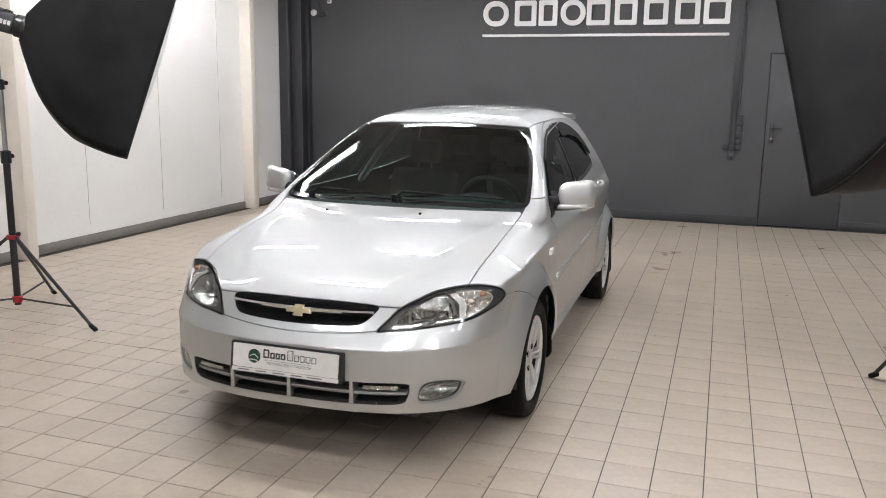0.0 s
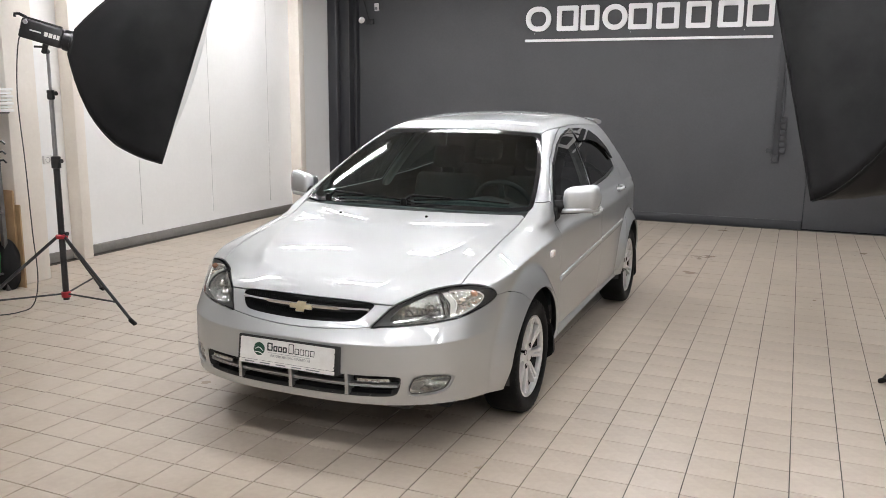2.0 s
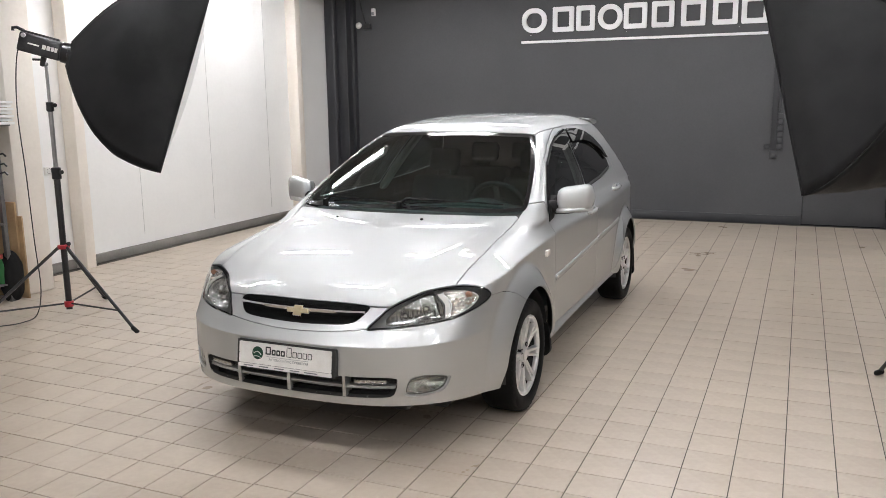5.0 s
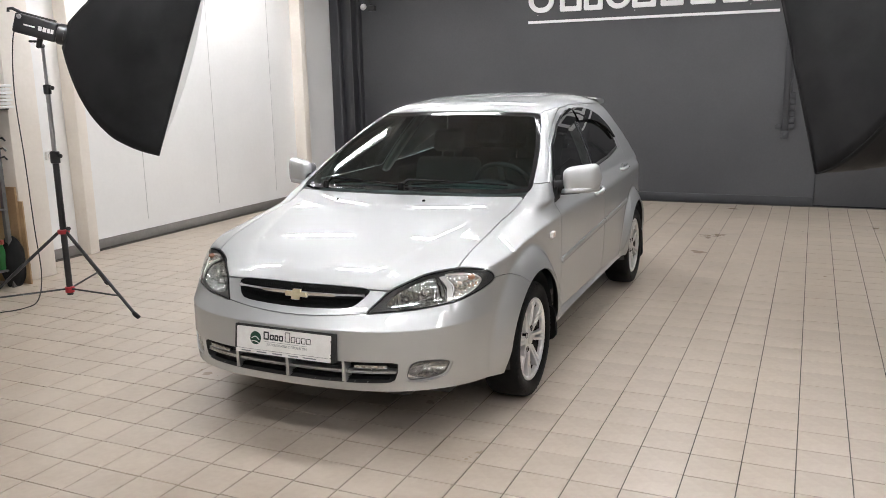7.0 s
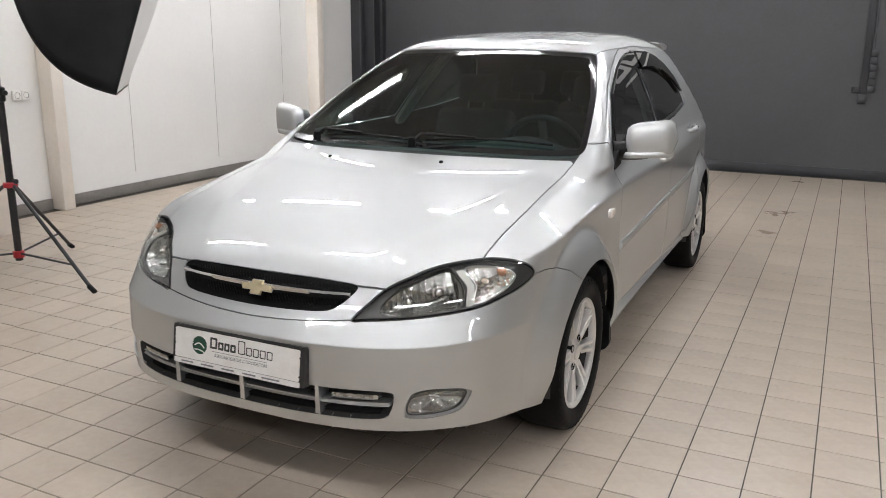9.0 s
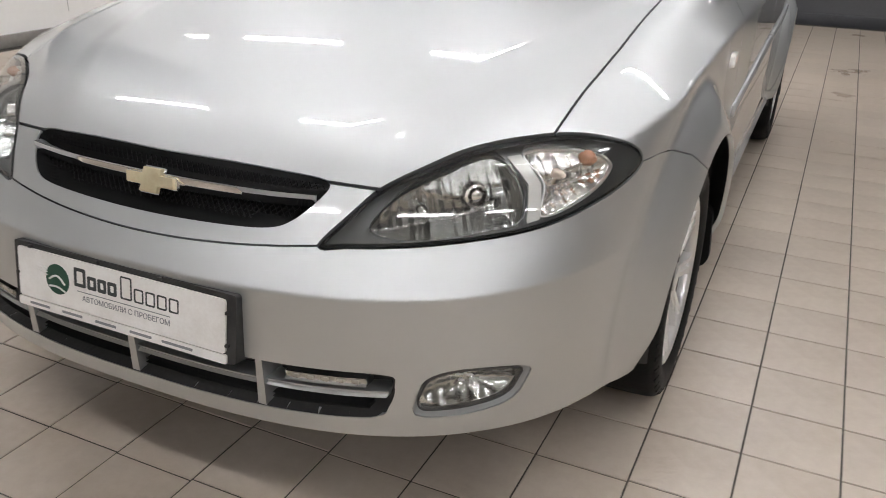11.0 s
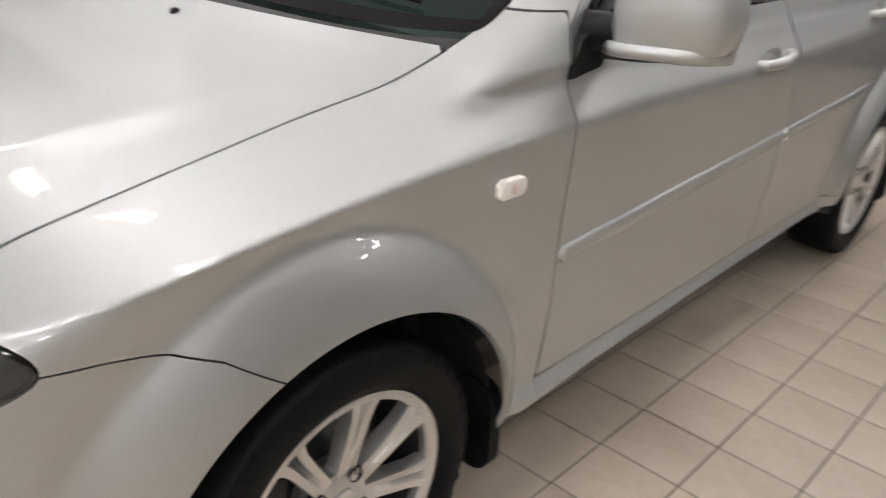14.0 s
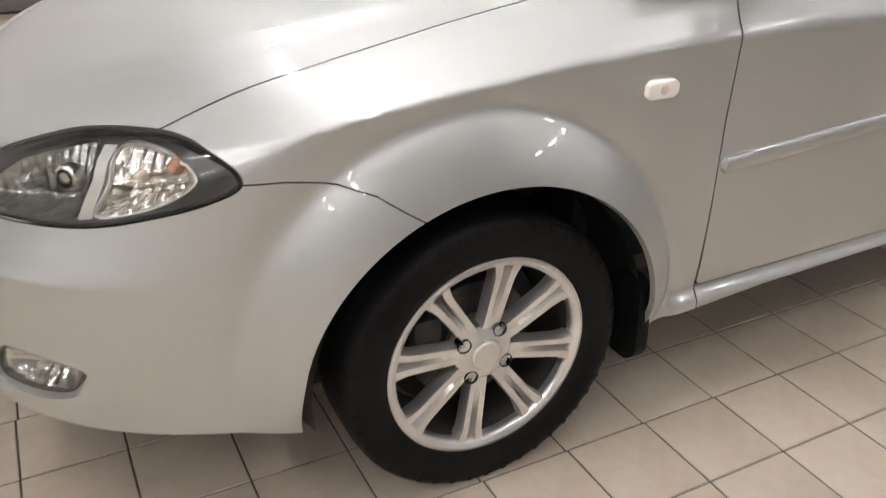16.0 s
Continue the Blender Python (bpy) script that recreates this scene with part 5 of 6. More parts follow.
for x0, x1, z0, z1 in ((-0.50, 0.06, 1.012, 1.020), (0.03, 0.60, 1.022, 1.022)):
    wiper = part("wiper", tube([screen_at(x0, z0 - 0.012, 0.02), screen_at(x0 + 0.03, z0 + 0.006, 0.040), screen_at((x0 * 0.55 + x1 * 0.45), (z0 + z1) / 2 + 0.012, 0.022)], [0.012, 0.008, 0.005], 8), mesh_black, car, "black windscreen wiper")
    part("blade", tube([screen_at(x0 + (x1 - x0) * t, z0 + (z1 - z0) * t + 0.016 * math.sin(t * 3.1), 0.010) for t in np.linspace(0.08, 1, 12)], 0.0048, 6), mesh_black, wiper)
    part("pivot", lathe([(0, 0.022), (0.014, 0.02), (0.018, 0.0), (0.018, -0.02)], 16, Matrix.Translation(screen_at(x0, z0 - 0.012, 0.022))), mesh_black, wiper)
for x in (-0.335, 0.204):
    z = max(float(c) for c in np.arange(0.86, 1.02, 0.001) if body_field(np.array([x, 0.13, c])) < 0)
    part("washer_jet", lathe([(0, 0.008), (0.007, 0.006), (0.010, 0.0), (0.010, -0.01)], 12, pose(x, 0.13, z)), mesh_black, car)

# ---- underside ----
part("underbody", box((-0.64, -0.56, 0.170), (0.64, 3.05, 0.27), 0.02), underbody, car)
part("splash_guard", box((-0.52, -0.74, 0.205), (0.52, -0.50, 0.262), 0.02), underbody, car)
for yc in (0.0, 2.6):
    for s in (1, -1):
        bm = bmesh.new()
        rows = []
        for x, r in ((0.862, 0.352), (0.80, 0.368), (0.52, 0.368), (0.50, 0.0)):
            rows.append([bm.verts.new((s * x, yc + r * math.cos(a), 0.297 + r * math.sin(a))) for a in np.radians(np.linspace(-8, 188, 40))])
        for a, b in zip(rows, rows[1:]):
            for k in range(39):
                bm.faces.new((a[k], a[k + 1], b[k + 1], b[k]))
        bmesh.ops.remove_doubles(bm, verts=bm.verts, dist=1e-5)
        part("arch_liner", bm, plastic_black, car)

# ---- wheels ----
def build_wheel(m, label):
    w = thing("wheel", label, "")
    w.parent, w.matrix_basis = car, m
    if "category" in w:
        del w["category"]
    side = pose(0, 0, 0, 0, 90, 0)  # lathe axis to +x, the outer face
    R = 0.297
    tyre = part("tyre", lathe([(0.199, 0.068), (0.208, 0.079), (0.217, 0.0885), (0.236, 0.0980), (0.256, 0.0990), (0.274, 0.0965), (0.287, 0.0890), (0.2935, 0.077), (0.2960, 0.058), (R, 0.03), (R, -0.03), (0.2955, -0.052), (0.2925, -0.07), (0.284, -0.083), (0.272, -0.0925), (0.235, -0.0985), (0.215, -0.092), (0.197, -0.07)], 72, side, True), rubber, w)
    tread = bmesh.new()
    for k in range(60):
        a = 2 * math.pi * k / 60
        for x0, x1, sk in ((0.054, 0.074, 0.02), (-0.03, 0.03, 0.0), (-0.074, -0.054, -0.02)):
            rr = 0.2885 if abs(x0) > 0.05 else 0.2938
            m_ = Matrix.Rotation(-a, 4, "X") @ Matrix.Translation(((x0 + x1) / 2, 0, rr - 0.002))
            add_box(tread, (-(x1 - x0) / 2, -0.0105, -0.004), ((x1 - x0) / 2, 0.0105, 0.004), 0, m_)
    tagged(part("tyre_tread", tread, rubber, tyre, smooth=False), kind="stuff")
    ribs = bmesh.new()
    for k in range(44):
        a = 2 * math.pi * k / 44
        m_ = Matrix.Rotation(-a, 4, "X") @ Matrix.Translation((0.0955, 0, 0.2760)) @ Matrix.Rotation(radians(-18), 4, "Y")
        add_box(ribs, (-0.002, -0.005, -0.009), (0.0006, 0.005, 0.009), 0, m_)
    tagged(part("sidewall_pattern", ribs, rubber, tyre, smooth=False), kind="stuff")
    rim = part("rim", lathe([(0.203, 0.074), (0.2075, 0.080), (0.2065, 0.086), (0.200, 0.088), (0.195, 0.085), (0.1915, 0.083), (0.188, 0.079), (0.187, 0.072), (0.187, 0.060), (0.190, 0.060)], 72, side, True), alloy, w, "silver eight-spoke alloy rim")
    rim.scale = (1.0, 1.025, 1.025)
    part("barrel", lathe([(0.190, 0.062), (0.182, 0.045), (0.176, 0.0), (0.180, -0.06), (0.198, -0.075)], 60, side), alloy_shaded, rim, "inner barrel of the rim, its shade painted near-black")
    # spokes: eight, each with a narrow groove
    for k in range(8):
        bm = bmesh.new()
        rows = []
        for t in np.linspace(0, 1, 15):
            r = 0.054 + 0.136 * t
            wd = 0.0180 + 0.0050 * t + 0.0085 * max(0.0, (t - 0.72) / 0.28) ** 2
            xo = 0.066 + 0.016 * t
            g = 0.022 * min(1, max(0, (t - 0.12) / 0.6))
            rows.append([bm.verts.new((xx, yy, r)) for xx, yy in ((xo - 0.030, -wd), (xo - 0.006, -wd), (xo, -0.92 * wd), (xo - 0.001, -0.34 * wd), (xo - g, -0.16 * wd), (xo - 0.25 * g, 0), (xo - g, 0.16 * wd), (xo - 0.001, 0.34 * wd), (xo, 0.92 * wd), (xo - 0.006, wd), (xo - 0.030, wd))])
        for a, b in zip(rows, rows[1:]):
            for q in range(10):
                bm.faces.new((a[q], a[q + 1], b[q + 1], b[q]))
            bm.faces.new((a[10], a[0], b[0], b[10]))
        bm.faces.new(rows[0])
        bm.faces.new(rows[-1])
        lean = Matrix.Rotation(-(2 * math.pi * k / 8 + radians(SPOKE_TURN)), 4, "X")
        bmesh.ops.transform(bm, matrix=lean, verts=bm.verts)
        part("spoke", bm, alloy, rim, angle=28)
    part("hub", lathe([(0.062, 0.03), (0.060, 0.060), (0.050, 0.067), (0.034, 0.071), (0.030, 0.069), (0.0295, 0.0), (0.062, 0.0)], 40, side), alloy, rim)
    part("centre_cap", lathe([(0.030, 0.060), (0.030, 0.074), (0.027, 0.077), (0, 0.078)], 36, side), alloy, rim, "flat silver centre cap")
    for k in range(4):
        a = radians(SPOKE_TURN + 22.5 + 90 * k)
        c = Vector((0.0, math.sin(a) * 0.054, math.cos(a) * 0.054))
        part("lug_recess", lathe([(0.0150, 0.066), (0.0140, 0.0705), (0.0122, 0.069), (0.0118, 0.048), (0, 0.048)], 18, Matrix.Translation(c) @ side), gloss_black, rim)
        part("lug_nut", lathe([(0, 0.067), (0.005, 0.066), (0.0076, 0.062), (0.0082, 0.048)], 6, Matrix.Translation(c) @ side), chrome, rim)
    part("brake_disc", lathe([(0.06, 0.012), (0.128, 0.012), (0.130, 0.008), (0.130, -0.008), (0.06, -0.008)], 48, side), disc_metal, w)
    part("brake_caliper", box((-0.03, -0.135, -0.02), (0.035, -0.075, 0.085), 0.012), underbody, w)
    # flat black disc added behind the brake, standing in for shade between spokes
    part("shade_disc", lathe([(0.0, -0.03), (0.170, -0.03)], 40, side), seam_black, w)
    return w


SPOKE_TURN = 10.0
wheel = build_wheel(pose(0.776, 0, 0.297), "front alloy wheel with a worn black tyre")
copy_thing(wheel, pose(0.776, 2.6, 0.297, -17)).parent = car
copy_thing(wheel, pose(-0.776, 0, 0.297, 8, 0, 180)).parent = car
copy_thing(wheel, pose(-0.776, 2.6, 0.297, 31, 0, 180)).parent = car

# ---- cabin ----
dash = bmesh.new()
rows = []
for x in np.linspace(-0.66, 0.66, 23):
    k = 1 - abs(x / 0.66) ** 6 * 0.3
    hump = 0.055 * math.exp(-((x - 0.34) / 0.17) ** 2)
    rows.append([dash.verts.new((x, y, z)) for y, z in ((0.36, 0.86), (0.40, 0.965), (0.55, 0.985 * k ** 0.1 + hump * 0.6), (0.75, 0.965 + hump), (0.83, 0.93 + hump * 0.8), (0.85, 0.80), (0.78, 0.60), (0.60, 0.45))])
for a, b in zip(rows, rows[1:]):
    for k in range(7):
        dash.faces.new((a[k], a[k + 1], b[k + 1], b[k]))
part("dashboard", dash, cabin_dark, car, "dark dashboard behind the windscreen")
wheel_m = Matrix.Translation((0.36, 0.98, 0.93)) @ Matrix.Rotation(radians(-62), 4, "X")
steer = part("steering_wheel", lathe([(0.185 + 0.016 * math.cos(a), 0.016 * math.sin(a)) for a in np.linspace(0, 2 * math.pi, 13)[:-1]], 48, wheel_m, True), cabin_dark, car, "dark grey steering wheel")
part("airbag_cover", lathe([(0, 0.03), (0.05, 0.026), (0.075, 0.01), (0.07, -0.02)], 28, wheel_m), cabin_dark, steer)
spokes = bmesh.new()
for a in (0, 180, 270):
    add_box(spokes, (0.05, -0.018, -0.008), (0.18, 0.018, 0.010), 0.005, wheel_m @ Matrix.Rotation(radians(a), 4, "Z"))
part("wheel_spokes", spokes, cabin_grey, steer)
part("column", tube([wheel_m @ Vector((0, 0, -0.01)), wheel_m @ Vector((0, 0, -0.25))], 0.04, 14), cabin_dark, steer)
for s, y in ((0.36, 1.55), (-0.36, 1.55), (0.36, 2.42), (-0.36, 2.42), (0.0, 2.42)):
    wide = 0.25 if abs(s) > 0.1 else 0.12
    seat = part("seat", box((s - wide, y - 0.45, 0.42), (s + wide, y + 0.08, 0.60), 0.05, seg=3), seat_cloth, car, "dark cloth seat")
    part("backrest", box((-wide, -0.06, 0), (wide, 0.06, 0.56), 0.05, Matrix.Translation((s, y + 0.05, 0.52)) @ Matrix.Rotation(radians(-20), 4, "X"), 3), seat_cloth, seat)
    part("headrest", box((-0.12, -0.045, 0.60), (0.12, 0.045, 0.77), 0.04, Matrix.Translation((s, y + 0.03, 0.52)) @ Matrix.Rotation(radians(-18), 4, "X"), 3), seat_cloth, seat)
    for d in (-0.05, 0.05):
        part("headrest_post", tube([(s + d, y + 0.21, 1.02), (s + d, y + 0.23, 1.14)], 0.006, 8), chrome, seat)
part("cabin_floor", box((-0.68, 0.30, 0.28), (0.68, 3.05, 0.32)), cabin_dark, car, smooth=False)
part("rear_shelf", box((-0.58, 2.62, 0.98), (0.58, 3.0, 1.0), 0.004), cabin_dark, car)
part("firewall", box((-0.68, 0.30, 0.30), (0.68, 0.34, 0.90)), seam_black, car, smooth=False)

# ---- photo lights ----
def softbox_shape(parent, apex, centre, axis, full, across, tall, seed):
    """Four fabric panels on bent ribs, from the speed ring at apex to an oblong rim."""
    a = Vector(axis).normalized()
    up = Vector((0, 0, 1))
    up = (up - a * up.dot(a)).normalized()
    side = a.cross(up)
    c, o = Vector(centre), Vector(apex)
    corners = [(-1, -1), (1, -1), (1, 1), (-1, 1)]
    rnd = random.Random(seed)

    def rib(k, t):
        sx, sy = corners[k % 4]
        spread = 0.13 + 0.87 * (1 - (1 - t) ** full)
        return o.lerp(c, t) + (side * sx * across + up * sy * tall) * spread

    for k in range(4):
        w = rnd.uniform(0.6, 1.2)
        bm = bmesh.new()
        g = []
        for t in np.linspace(0, 1, 30):
            p0, p1 = rib(k, t), rib(k + 1, t)
            out = ((p0 + p1) / 2 - o.lerp(c, t)).normalized()
            row = []
            for s in np.linspace(0, 1, 21):
                crease = 0.010 * w * noise.noise(Vector((s * 1.6 + t * 1.2, (s - t) * 7.0, k * 3 + seed))) + 0.014 * w * t * abs(noise.noise(Vector((s * 9.0, t * 2.2, k * 5 + seed)))) + 0.004 * noise.noise(Vector((s * 9, t * 10, k * 3 + seed)))
                row.append(bm.verts.new(p0.lerp(p1, s) + out * (0.03 * math.sin(math.pi * s) * math.sin(math.pi * t) + crease * math.sin(math.pi * s))))
            g.append(row)
        for i in range(29):
            for j in range(20):
                bm.faces.new((g[i][j], g[i][j + 1], g[i + 1][j + 1], g[i + 1][j]))
        ob = part("panel", bm, fabric_black, parent, angle=60)
        ob.modifiers.new("cloth", "SOLIDIFY").thickness = 0.002
        part("rib", tube([rib(k, t) for t in np.linspace(0, 1, 16)], 0.005, 6), fabric_black, parent)
    lip = bmesh.new()
    for k in range(4):
        p0, p1 = rib(k, 1), rib(k + 1, 1)
        lip.faces.new([lip.verts.new(v) for v in (p0, p1, p1 + a * 0.008, p0 + a * 0.008)])
    part("rim_lip", lip, fabric_black, parent, smooth=False).modifiers.new("cloth", "SOLIDIFY").thickness = 0.004
    cloth = bmesh.new()
    g = [[cloth.verts.new(c + side * across * x * 0.99 + up * tall * y * 0.99 + a * (0.006 + 0.06 * (1 - x * x) * (1 - y * y))) for x in np.linspace(-1, 1, 9)] for y in np.linspace(-1, 1, 9)]
    for i in range(8):
        for j in range(8):
            cloth.faces.new((g[i][j], g[i][j + 1], g[i + 1][j + 1], g[i + 1][j]))
    part("diffuser", cloth, fabric_white, parent, "white diffuser cloth")


def studio_light(label, foot, height, apex, centre, axis, tip, across, tall, legs_turn, seed, reach=0.70):
    tip = tip or 2.1
    fx, fy = foot
    stand = thing("light_stand", "black tripod stand with red collars under a softbox", "stand", pose(fx, fy, 0), group="photo light stands")
    part("lower_pole", tube([(0, 0, 0.10), (0, 0, 1.12)], 0.0225, 16), metal_black, stand)
    part("upper_pole", tube([(0, 0, 1.10), (0, 0, 1.62)], 0.016, 14), metal_grey, stand)
    part("top_pole", tube([(0, 0, 1.58), (0, 0, height)], 0.011, 14), metal_grey, stand)
    part("collar", lathe([(0.022, -0.045), (0.033, -0.04), (0.033, 0.04), (0.018, 0.046)], 20, pose(0, 0, 1.12)), metal_black, stand)
    part("collar", lathe([(0.016, -0.035), (0.026, -0.03), (0.026, 0.03), (0.014, 0.035)], 20, pose(0, 0, 1.60)), metal_black, stand)
    for z, r in ((1.13, 0.026), (1.61, 0.022), (0.60, 0.028)):
        knob = part("knob", lathe([(0.006, 0), (0.006, 0.02), (0.015, 0.022), (0.015, 0.036), (0, 0.038)], 12, pose(r - 0.004, 0, z, 0, 90)), metal_black, stand)
    part("red_collar", lathe([(0.022, -0.016), (0.040, -0.014), (0.044, 0.0), (0.040, 0.014), (0.022, 0.018)], 24, pose(0, 0, 0.575)), plastic_red, stand)
    part("red_hub", lathe([(0.006, -0.03), (0.032, -0.026), (0.034, 0.014), (0.022, 0.018)], 24, pose(0, 0, 0.145)), plastic_red, stand)
    for k in range(3):
        d = Vector((math.cos(radians(legs_turn + 120 * k)), math.sin(radians(legs_turn + 120 * k)), 0))
        knee = d * 0.40
        leg = part("leg", tube([d * 0.032 + Vector((0, 0, 0.575)), d * reach + Vector((0, 0, 0.012))], 0.0115, 12), metal_black, stand)
        part("foot", tube([d * (reach - 0.035) + Vector((0, 0, 0.036)), d * (reach + 0.015) + Vector((0, 0, 0.008))], 0.0155, 12), rubber, leg)
        part("strut", tube([d * 0.026 + Vector((0, 0, 0.145)), d * (0.032 + 0.765 * (reach - 0.032)) + Vector((0, 0, 0.147))], 0.007, 8), metal_black, stand)
    head = thing("studio_flash", "black flash head, its logo as plain bars", "flash", group="flash heads")
    ap, ax = Vector(apex), (Vector(centre) - Vector(apex)).normalized()
    ax = (ax * 0.6 + Vector(axis).normalized() * 0.4).normalized()
    m = Matrix.Translation(ap) @ ax.to_track_quat("X", "Z").to_matrix().to_4x4()
    part("body", box((-0.33, -0.062, -0.066), (-0.05, 0.065, 0.068), 0.014, m, 3), metal_black, head)
    part("nose", lathe([(0.062, -0.05), (0.072, -0.045), (0.074, 0.0), (0.085, 0.004), (0.085, 0.022), (0.0, 0.022)], 32, m @ pose(0, 0, 0, 0, 90)), metal_black, head)
    part("top_rail", box((-0.33, -0.02, 0.066), (-0.08, 0.02, 0.082), 0.005, m), metal_black, head)
    part("rear_handle", tube([m @ Vector(v) for v in ((-0.32, 0, 0.075), (-0.37, 0, 0.085), (-0.395, 0, 0.075), (-0.39, 0, 0.055))], 0.011, 10), metal_black, head)
    part("dial", lathe([(0, 0.012), (0.014, 0.012), (0.016, 0)], 20, m @ pose(-0.30, -0.062, 0.045, 90)), metal_grey, head)
    for side in (-1, 1):
        for x0, w, h in ((-0.225, 0.075, 0.010), (-0.155, 0.024, 0.030), (-0.125, 0.024, 0.030), (-0.098, 0.018, 0.030), (-0.075, 0.018, 0.030)):
            part("logo_bar", prism(rounded(w, h, 0.003, 2), 0, 0.0015, m @ pose(x0, side * 0.0625, 0.0, 90, 0, 0 if side < 0 else 180)), plate_white, head, smooth=False)
    part("tilt_bracket", tube([m @ Vector((-0.16, 0, -0.06)), m @ Vector((-0.16, 0, -0.12)), Vector((fx, fy, height + 0.01))], [0.020, 0.018, 0.017], 12), metal_black, head)
    part("tilt_lever", tube([Vector((fx, fy, height + 0.04)), Vector((fx - 0.10, fy - 0.02, height + 0.045))], 0.008, 8), metal_black, head)
    soft = thing("softbox", label + " fixed to a flash head on a stand", "softbox", group="softboxes")
    softbox_shape(soft, apex, centre, axis, tip, across, tall, seed)
    return stand


studio_light("large black softbox", (-4.398, 4.49), 1.89, (-4.205, 4.53, 1.965), (-3.51, 4.875, 1.768), (0.70, 0.65, -0.326), 2.5, 0.50, 0.64, -5, 3)
studio_light("black softbox", (1.33, 4.86), 1.77, (1.203, 4.956, 1.845), (0.764, 5.282, 1.709), (-0.768, 0.57, -0.291), 1.81, 0.50, 0.64, 0, 9, 0.5)

# flash cable hanging to the floor
cord = spline([(-4.49, 4.42, 2.02), (-4.60, 4.43, 1.98), (-4.67, 4.44, 1.6), (-4.66, 4.45, 1.1), (-4.645, 4.45, 0.6), (-4.64, 4.46, 0.25), (-4.66, 4.42, 0.05), (-4.70, 4.32, 0.008), (-4.78, 4.18, 0.006), (-4.95, 4.02, 0.006), (-5.2, 3.9, 0.006)], 8, False)
cable = tagged(part("power_cable", tube(cord, 0.0042, 8), cable_black), "thin black power cable hanging from the flash", "cable")

# ---- shelving by the pier ----
rack = thing("metal_shelf", "grey metal shelving rack beside the cream pier", "shelf", pose(-5.75, 4.40, 0))
for x in (-0.40, 0.36):
    for y in (-0.45, 0.40):
        part("post", box((x - 0.018, y - 0.018, 0), (x + 0.018, y + 0.018, 1.50), 0.003), rack_metal, rack)
for z, back in ((0.16, 0.42), (0.66, 0.42), (1.46, 0.54)):
    part("shelf_board", box((-0.42, -0.47, z - 0.015), (0.38, back, z), 0.004), rack_metal, rack)
for z in (1.22, 1.14, 1.07):
    part("hook", tube([(0.38, 0.40, z), (0.42, 0.41, z + 0.01), (0.44, 0.42, z - 0.015)], 0.008, 8), metal_black, rack)
tray = thing("paper_stack", "stack of white trays and sheets on the shelf", "stack", pose(-5.70, 4.63, 1.46))
for k in range(7):
    part("sheet", box((-0.33 + 0.012 * (k % 3), -0.30, 0.028 * k), (0.40 - 0.02 * (k % 2), 0.30, 0.028 * k + 0.020), 0.004), plastic_white, tray)
bucket = thing("bucket", "small dull red bucket on the shelf", "bucket", pose(-5.52, 4.66, 0.66))
part("pail", lathe([(0, 0.0), (0.075, 0.0), (0.095, 0.17), (0.10, 0.172), (0.098, 0.18), (0.09, 0.176), (0.07, 0.01), (0, 0.008)], 28), bucket_red, bucket)
for x, y, mat_, lab in ((-5.43, 4.76, bottle_green, "spray bottle with green liquid and a red trigger"), (-5.53, 4.66, bottle_green, "plastic bottle with green liquid"), (-5.66, 4.70, metal_black, "dark plastic bottle on the shelf")):
    b = thing("spray_bottle", lab, "bottle", pose(x, y, 0.16), group="cleaning bottles")
    part("bottle", lathe([(0, 0), (0.038, 0.0), (0.042, 0.012), (0.042, 0.13), (0.034, 0.165), (0.015, 0.19), (0.015, 0.205)], 24), mat_, b)
    part("cap", box((-0.045, -0.013, 0.205), (0.022, 0.013, 0.245), 0.006), bucket_red if mat_ is bottle_green else metal_black, b)
card = thing("cardboard_sheet", "brown cardboard sheets leaning behind the rack", "cardboard", pose(-5.58, 4.90, 0.0))
part("sheet", box((-0.35, 0.0, 0.22), (0.20, 0.02, 0.82), 0.002), cardboard, card)
part("sheet", box((-0.30, 0.025, 0.0), (0.24, 0.04, 0.70), 0.002), cardboard, card)
bag = thing("rubbish_bag", "crumpled black bag on the floor beside the rack", "bag", pose(-5.42, 4.84, 0.0))
bm = bmesh.new()
bmesh.ops.create_icosphere(bm, subdivisions=4, radius=0.2)
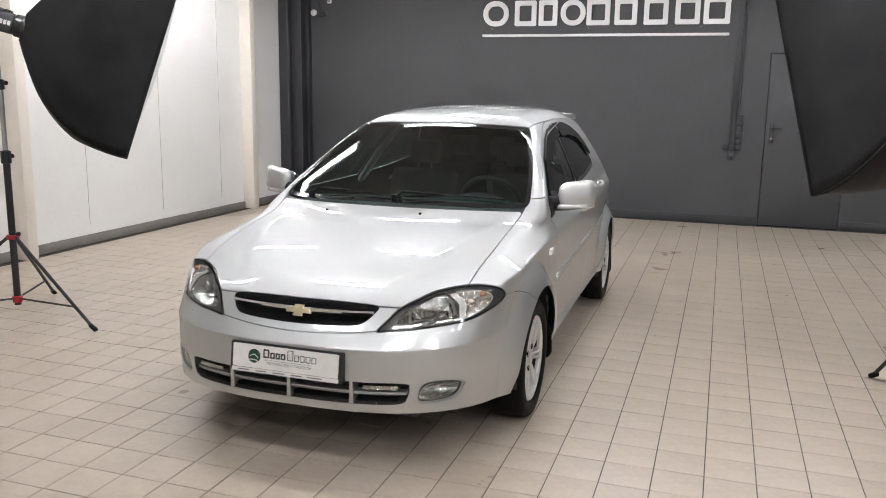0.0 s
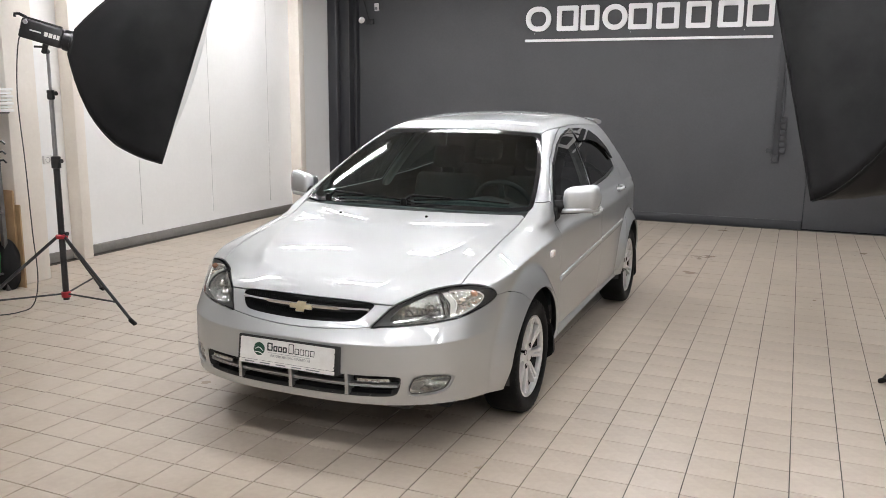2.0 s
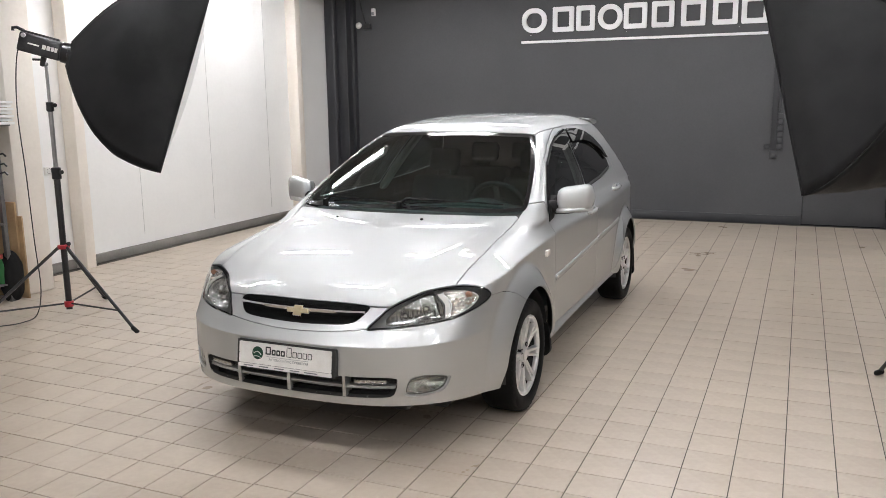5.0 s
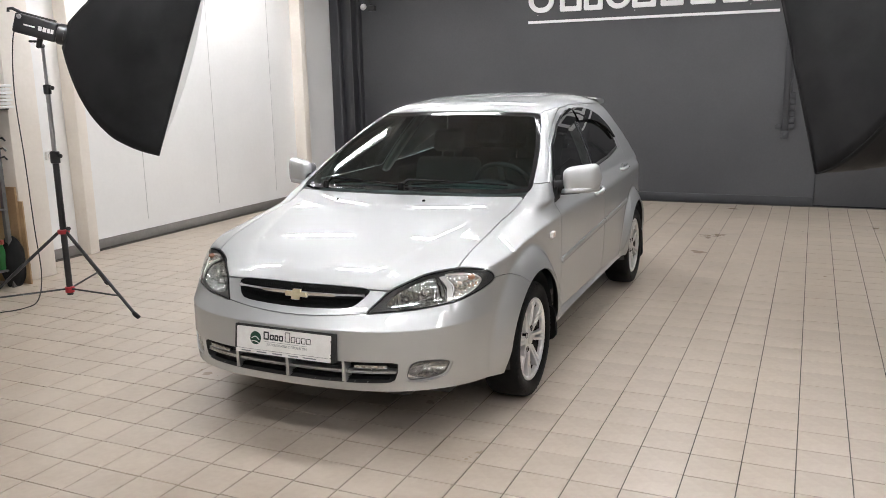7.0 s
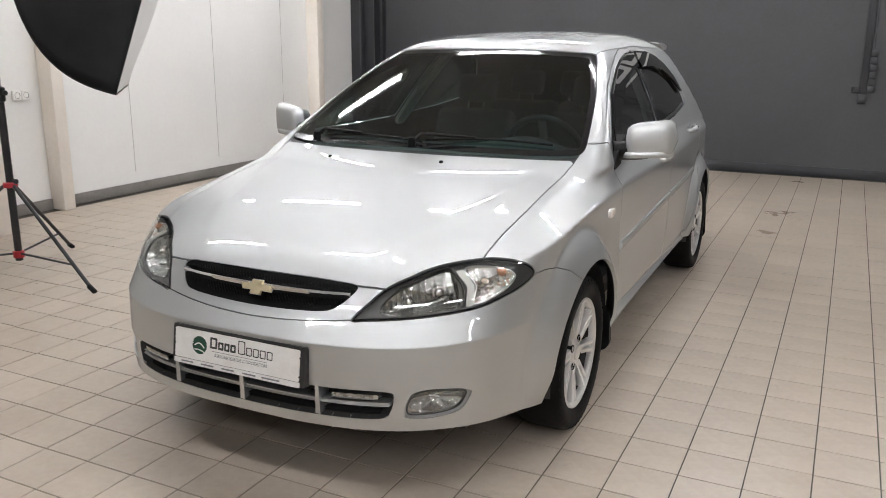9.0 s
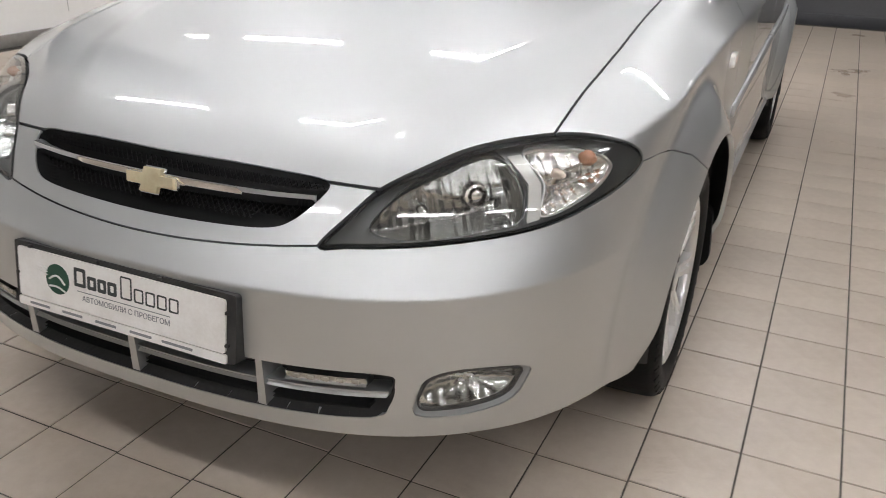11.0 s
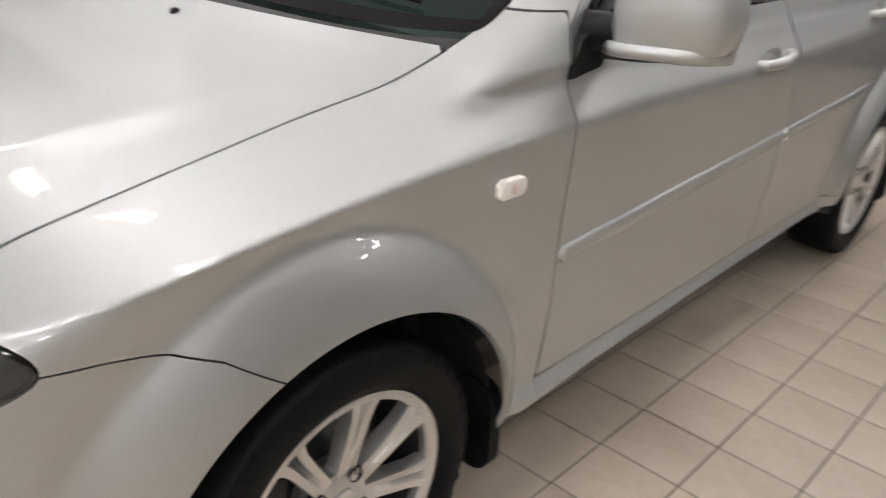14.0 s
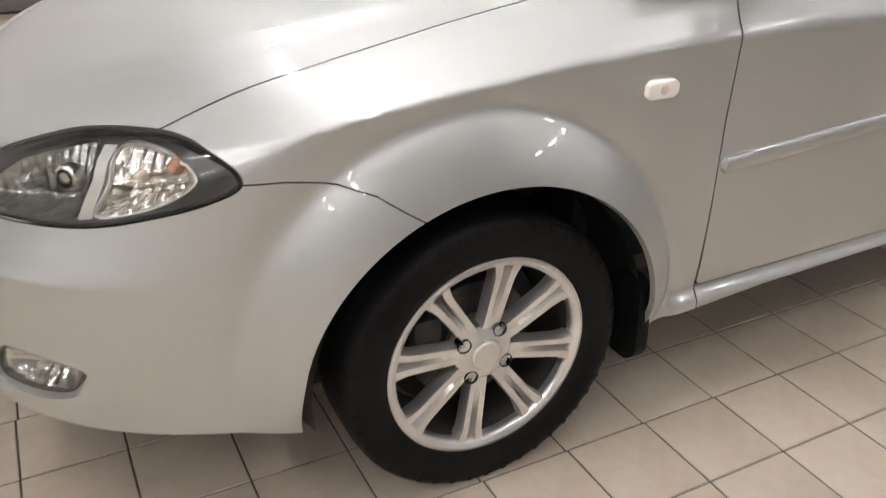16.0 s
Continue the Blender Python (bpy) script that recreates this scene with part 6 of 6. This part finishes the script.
for v in bm.verts:
    n_ = noise.noise(v.co * 9) * 0.05 + noise.noise(v.co * 22) * 0.02
    v.co = Vector((v.co.x * (0.45 + n_), v.co.y * (0.5 + n_), max(0, v.co.z * (1.15 + n_) + 0.20)))
part("sack", bm, fabric_black, bag)

# ---- floor tiles: the nearest are single pieces, the rest one sheet of stuff ----
PITCH, TX, TY = 0.2095, -0.442, 4.457
half_x, half_y = (PITCH - 0.0046) / 2, (PITCH - 0.0048) / 2


def tile_box(cx, cy, dz):
    b, h, k_ = 0.0011, half_x, half_y
    low = [(cx - h, cy - k_), (cx + h, cy - k_), (cx + h, cy + k_), (cx - h, cy + k_)]
    top = [(cx - h + b, cy - k_ + b), (cx + h - b, cy - k_ + b), (cx + h - b, cy + k_ - b), (cx - h + b, cy + k_ - b)]
    v = [(x, y, -0.004) for x, y in low] + [(x, y, -0.0012 + dz) for x, y in low] + [(x, y, dz) for x, y in top]
    f = [(8, 9, 10, 11)] + [(k, (k + 1) % 4, 4 + (k + 1) % 4, 4 + k) for k in range(4)] + [(4 + k, 4 + (k + 1) % 4, 8 + (k + 1) % 4, 8 + k) for k in range(4)]
    return v, f


tv, tf = tile_box(0, 0, 0.0)
tile_mesh = mesh_of("tile", tv, tf, tile_mat, smooth=False)
all_v, all_f = [], []
rng = random.Random(7)
i0, i1 = math.ceil((X_W - TX) / PITCH), math.floor((X_E - TX) / PITCH)
j0, j1 = math.ceil((Y_S - TY) / PITCH), math.floor((Y_N - TY) / PITCH)
for i in range(i0, i1):
    drift = rng.uniform(-0.004, 0.004)
    for j in range(j0, j1):
        cx, cy = TX + (i + 0.5) * PITCH, TY + (j + 0.5) * PITCH + drift
        dz = rng.uniform(-0.0006, 0.0006)
        if -0.7 < cx < 1.2 and 3.0 < cy < 6.3 and not (cx > 0.9 and cy < 3.4):
            put("tile", tile_mesh, floor_bed, pose(cx, cy, dz, rng.uniform(-0.12, 0.12), rng.uniform(-0.12, 0.12), 0))
        else:
            v, f = tile_box(cx, cy, dz)
            k = len(all_v)
            all_v += v
            all_f += [tuple(a + k for a in q) for q in f]
tagged(put("tile_sheet", mesh_of("tile_sheet", all_v, all_f, tile_mat, smooth=False), floor_bed), kind="stuff")
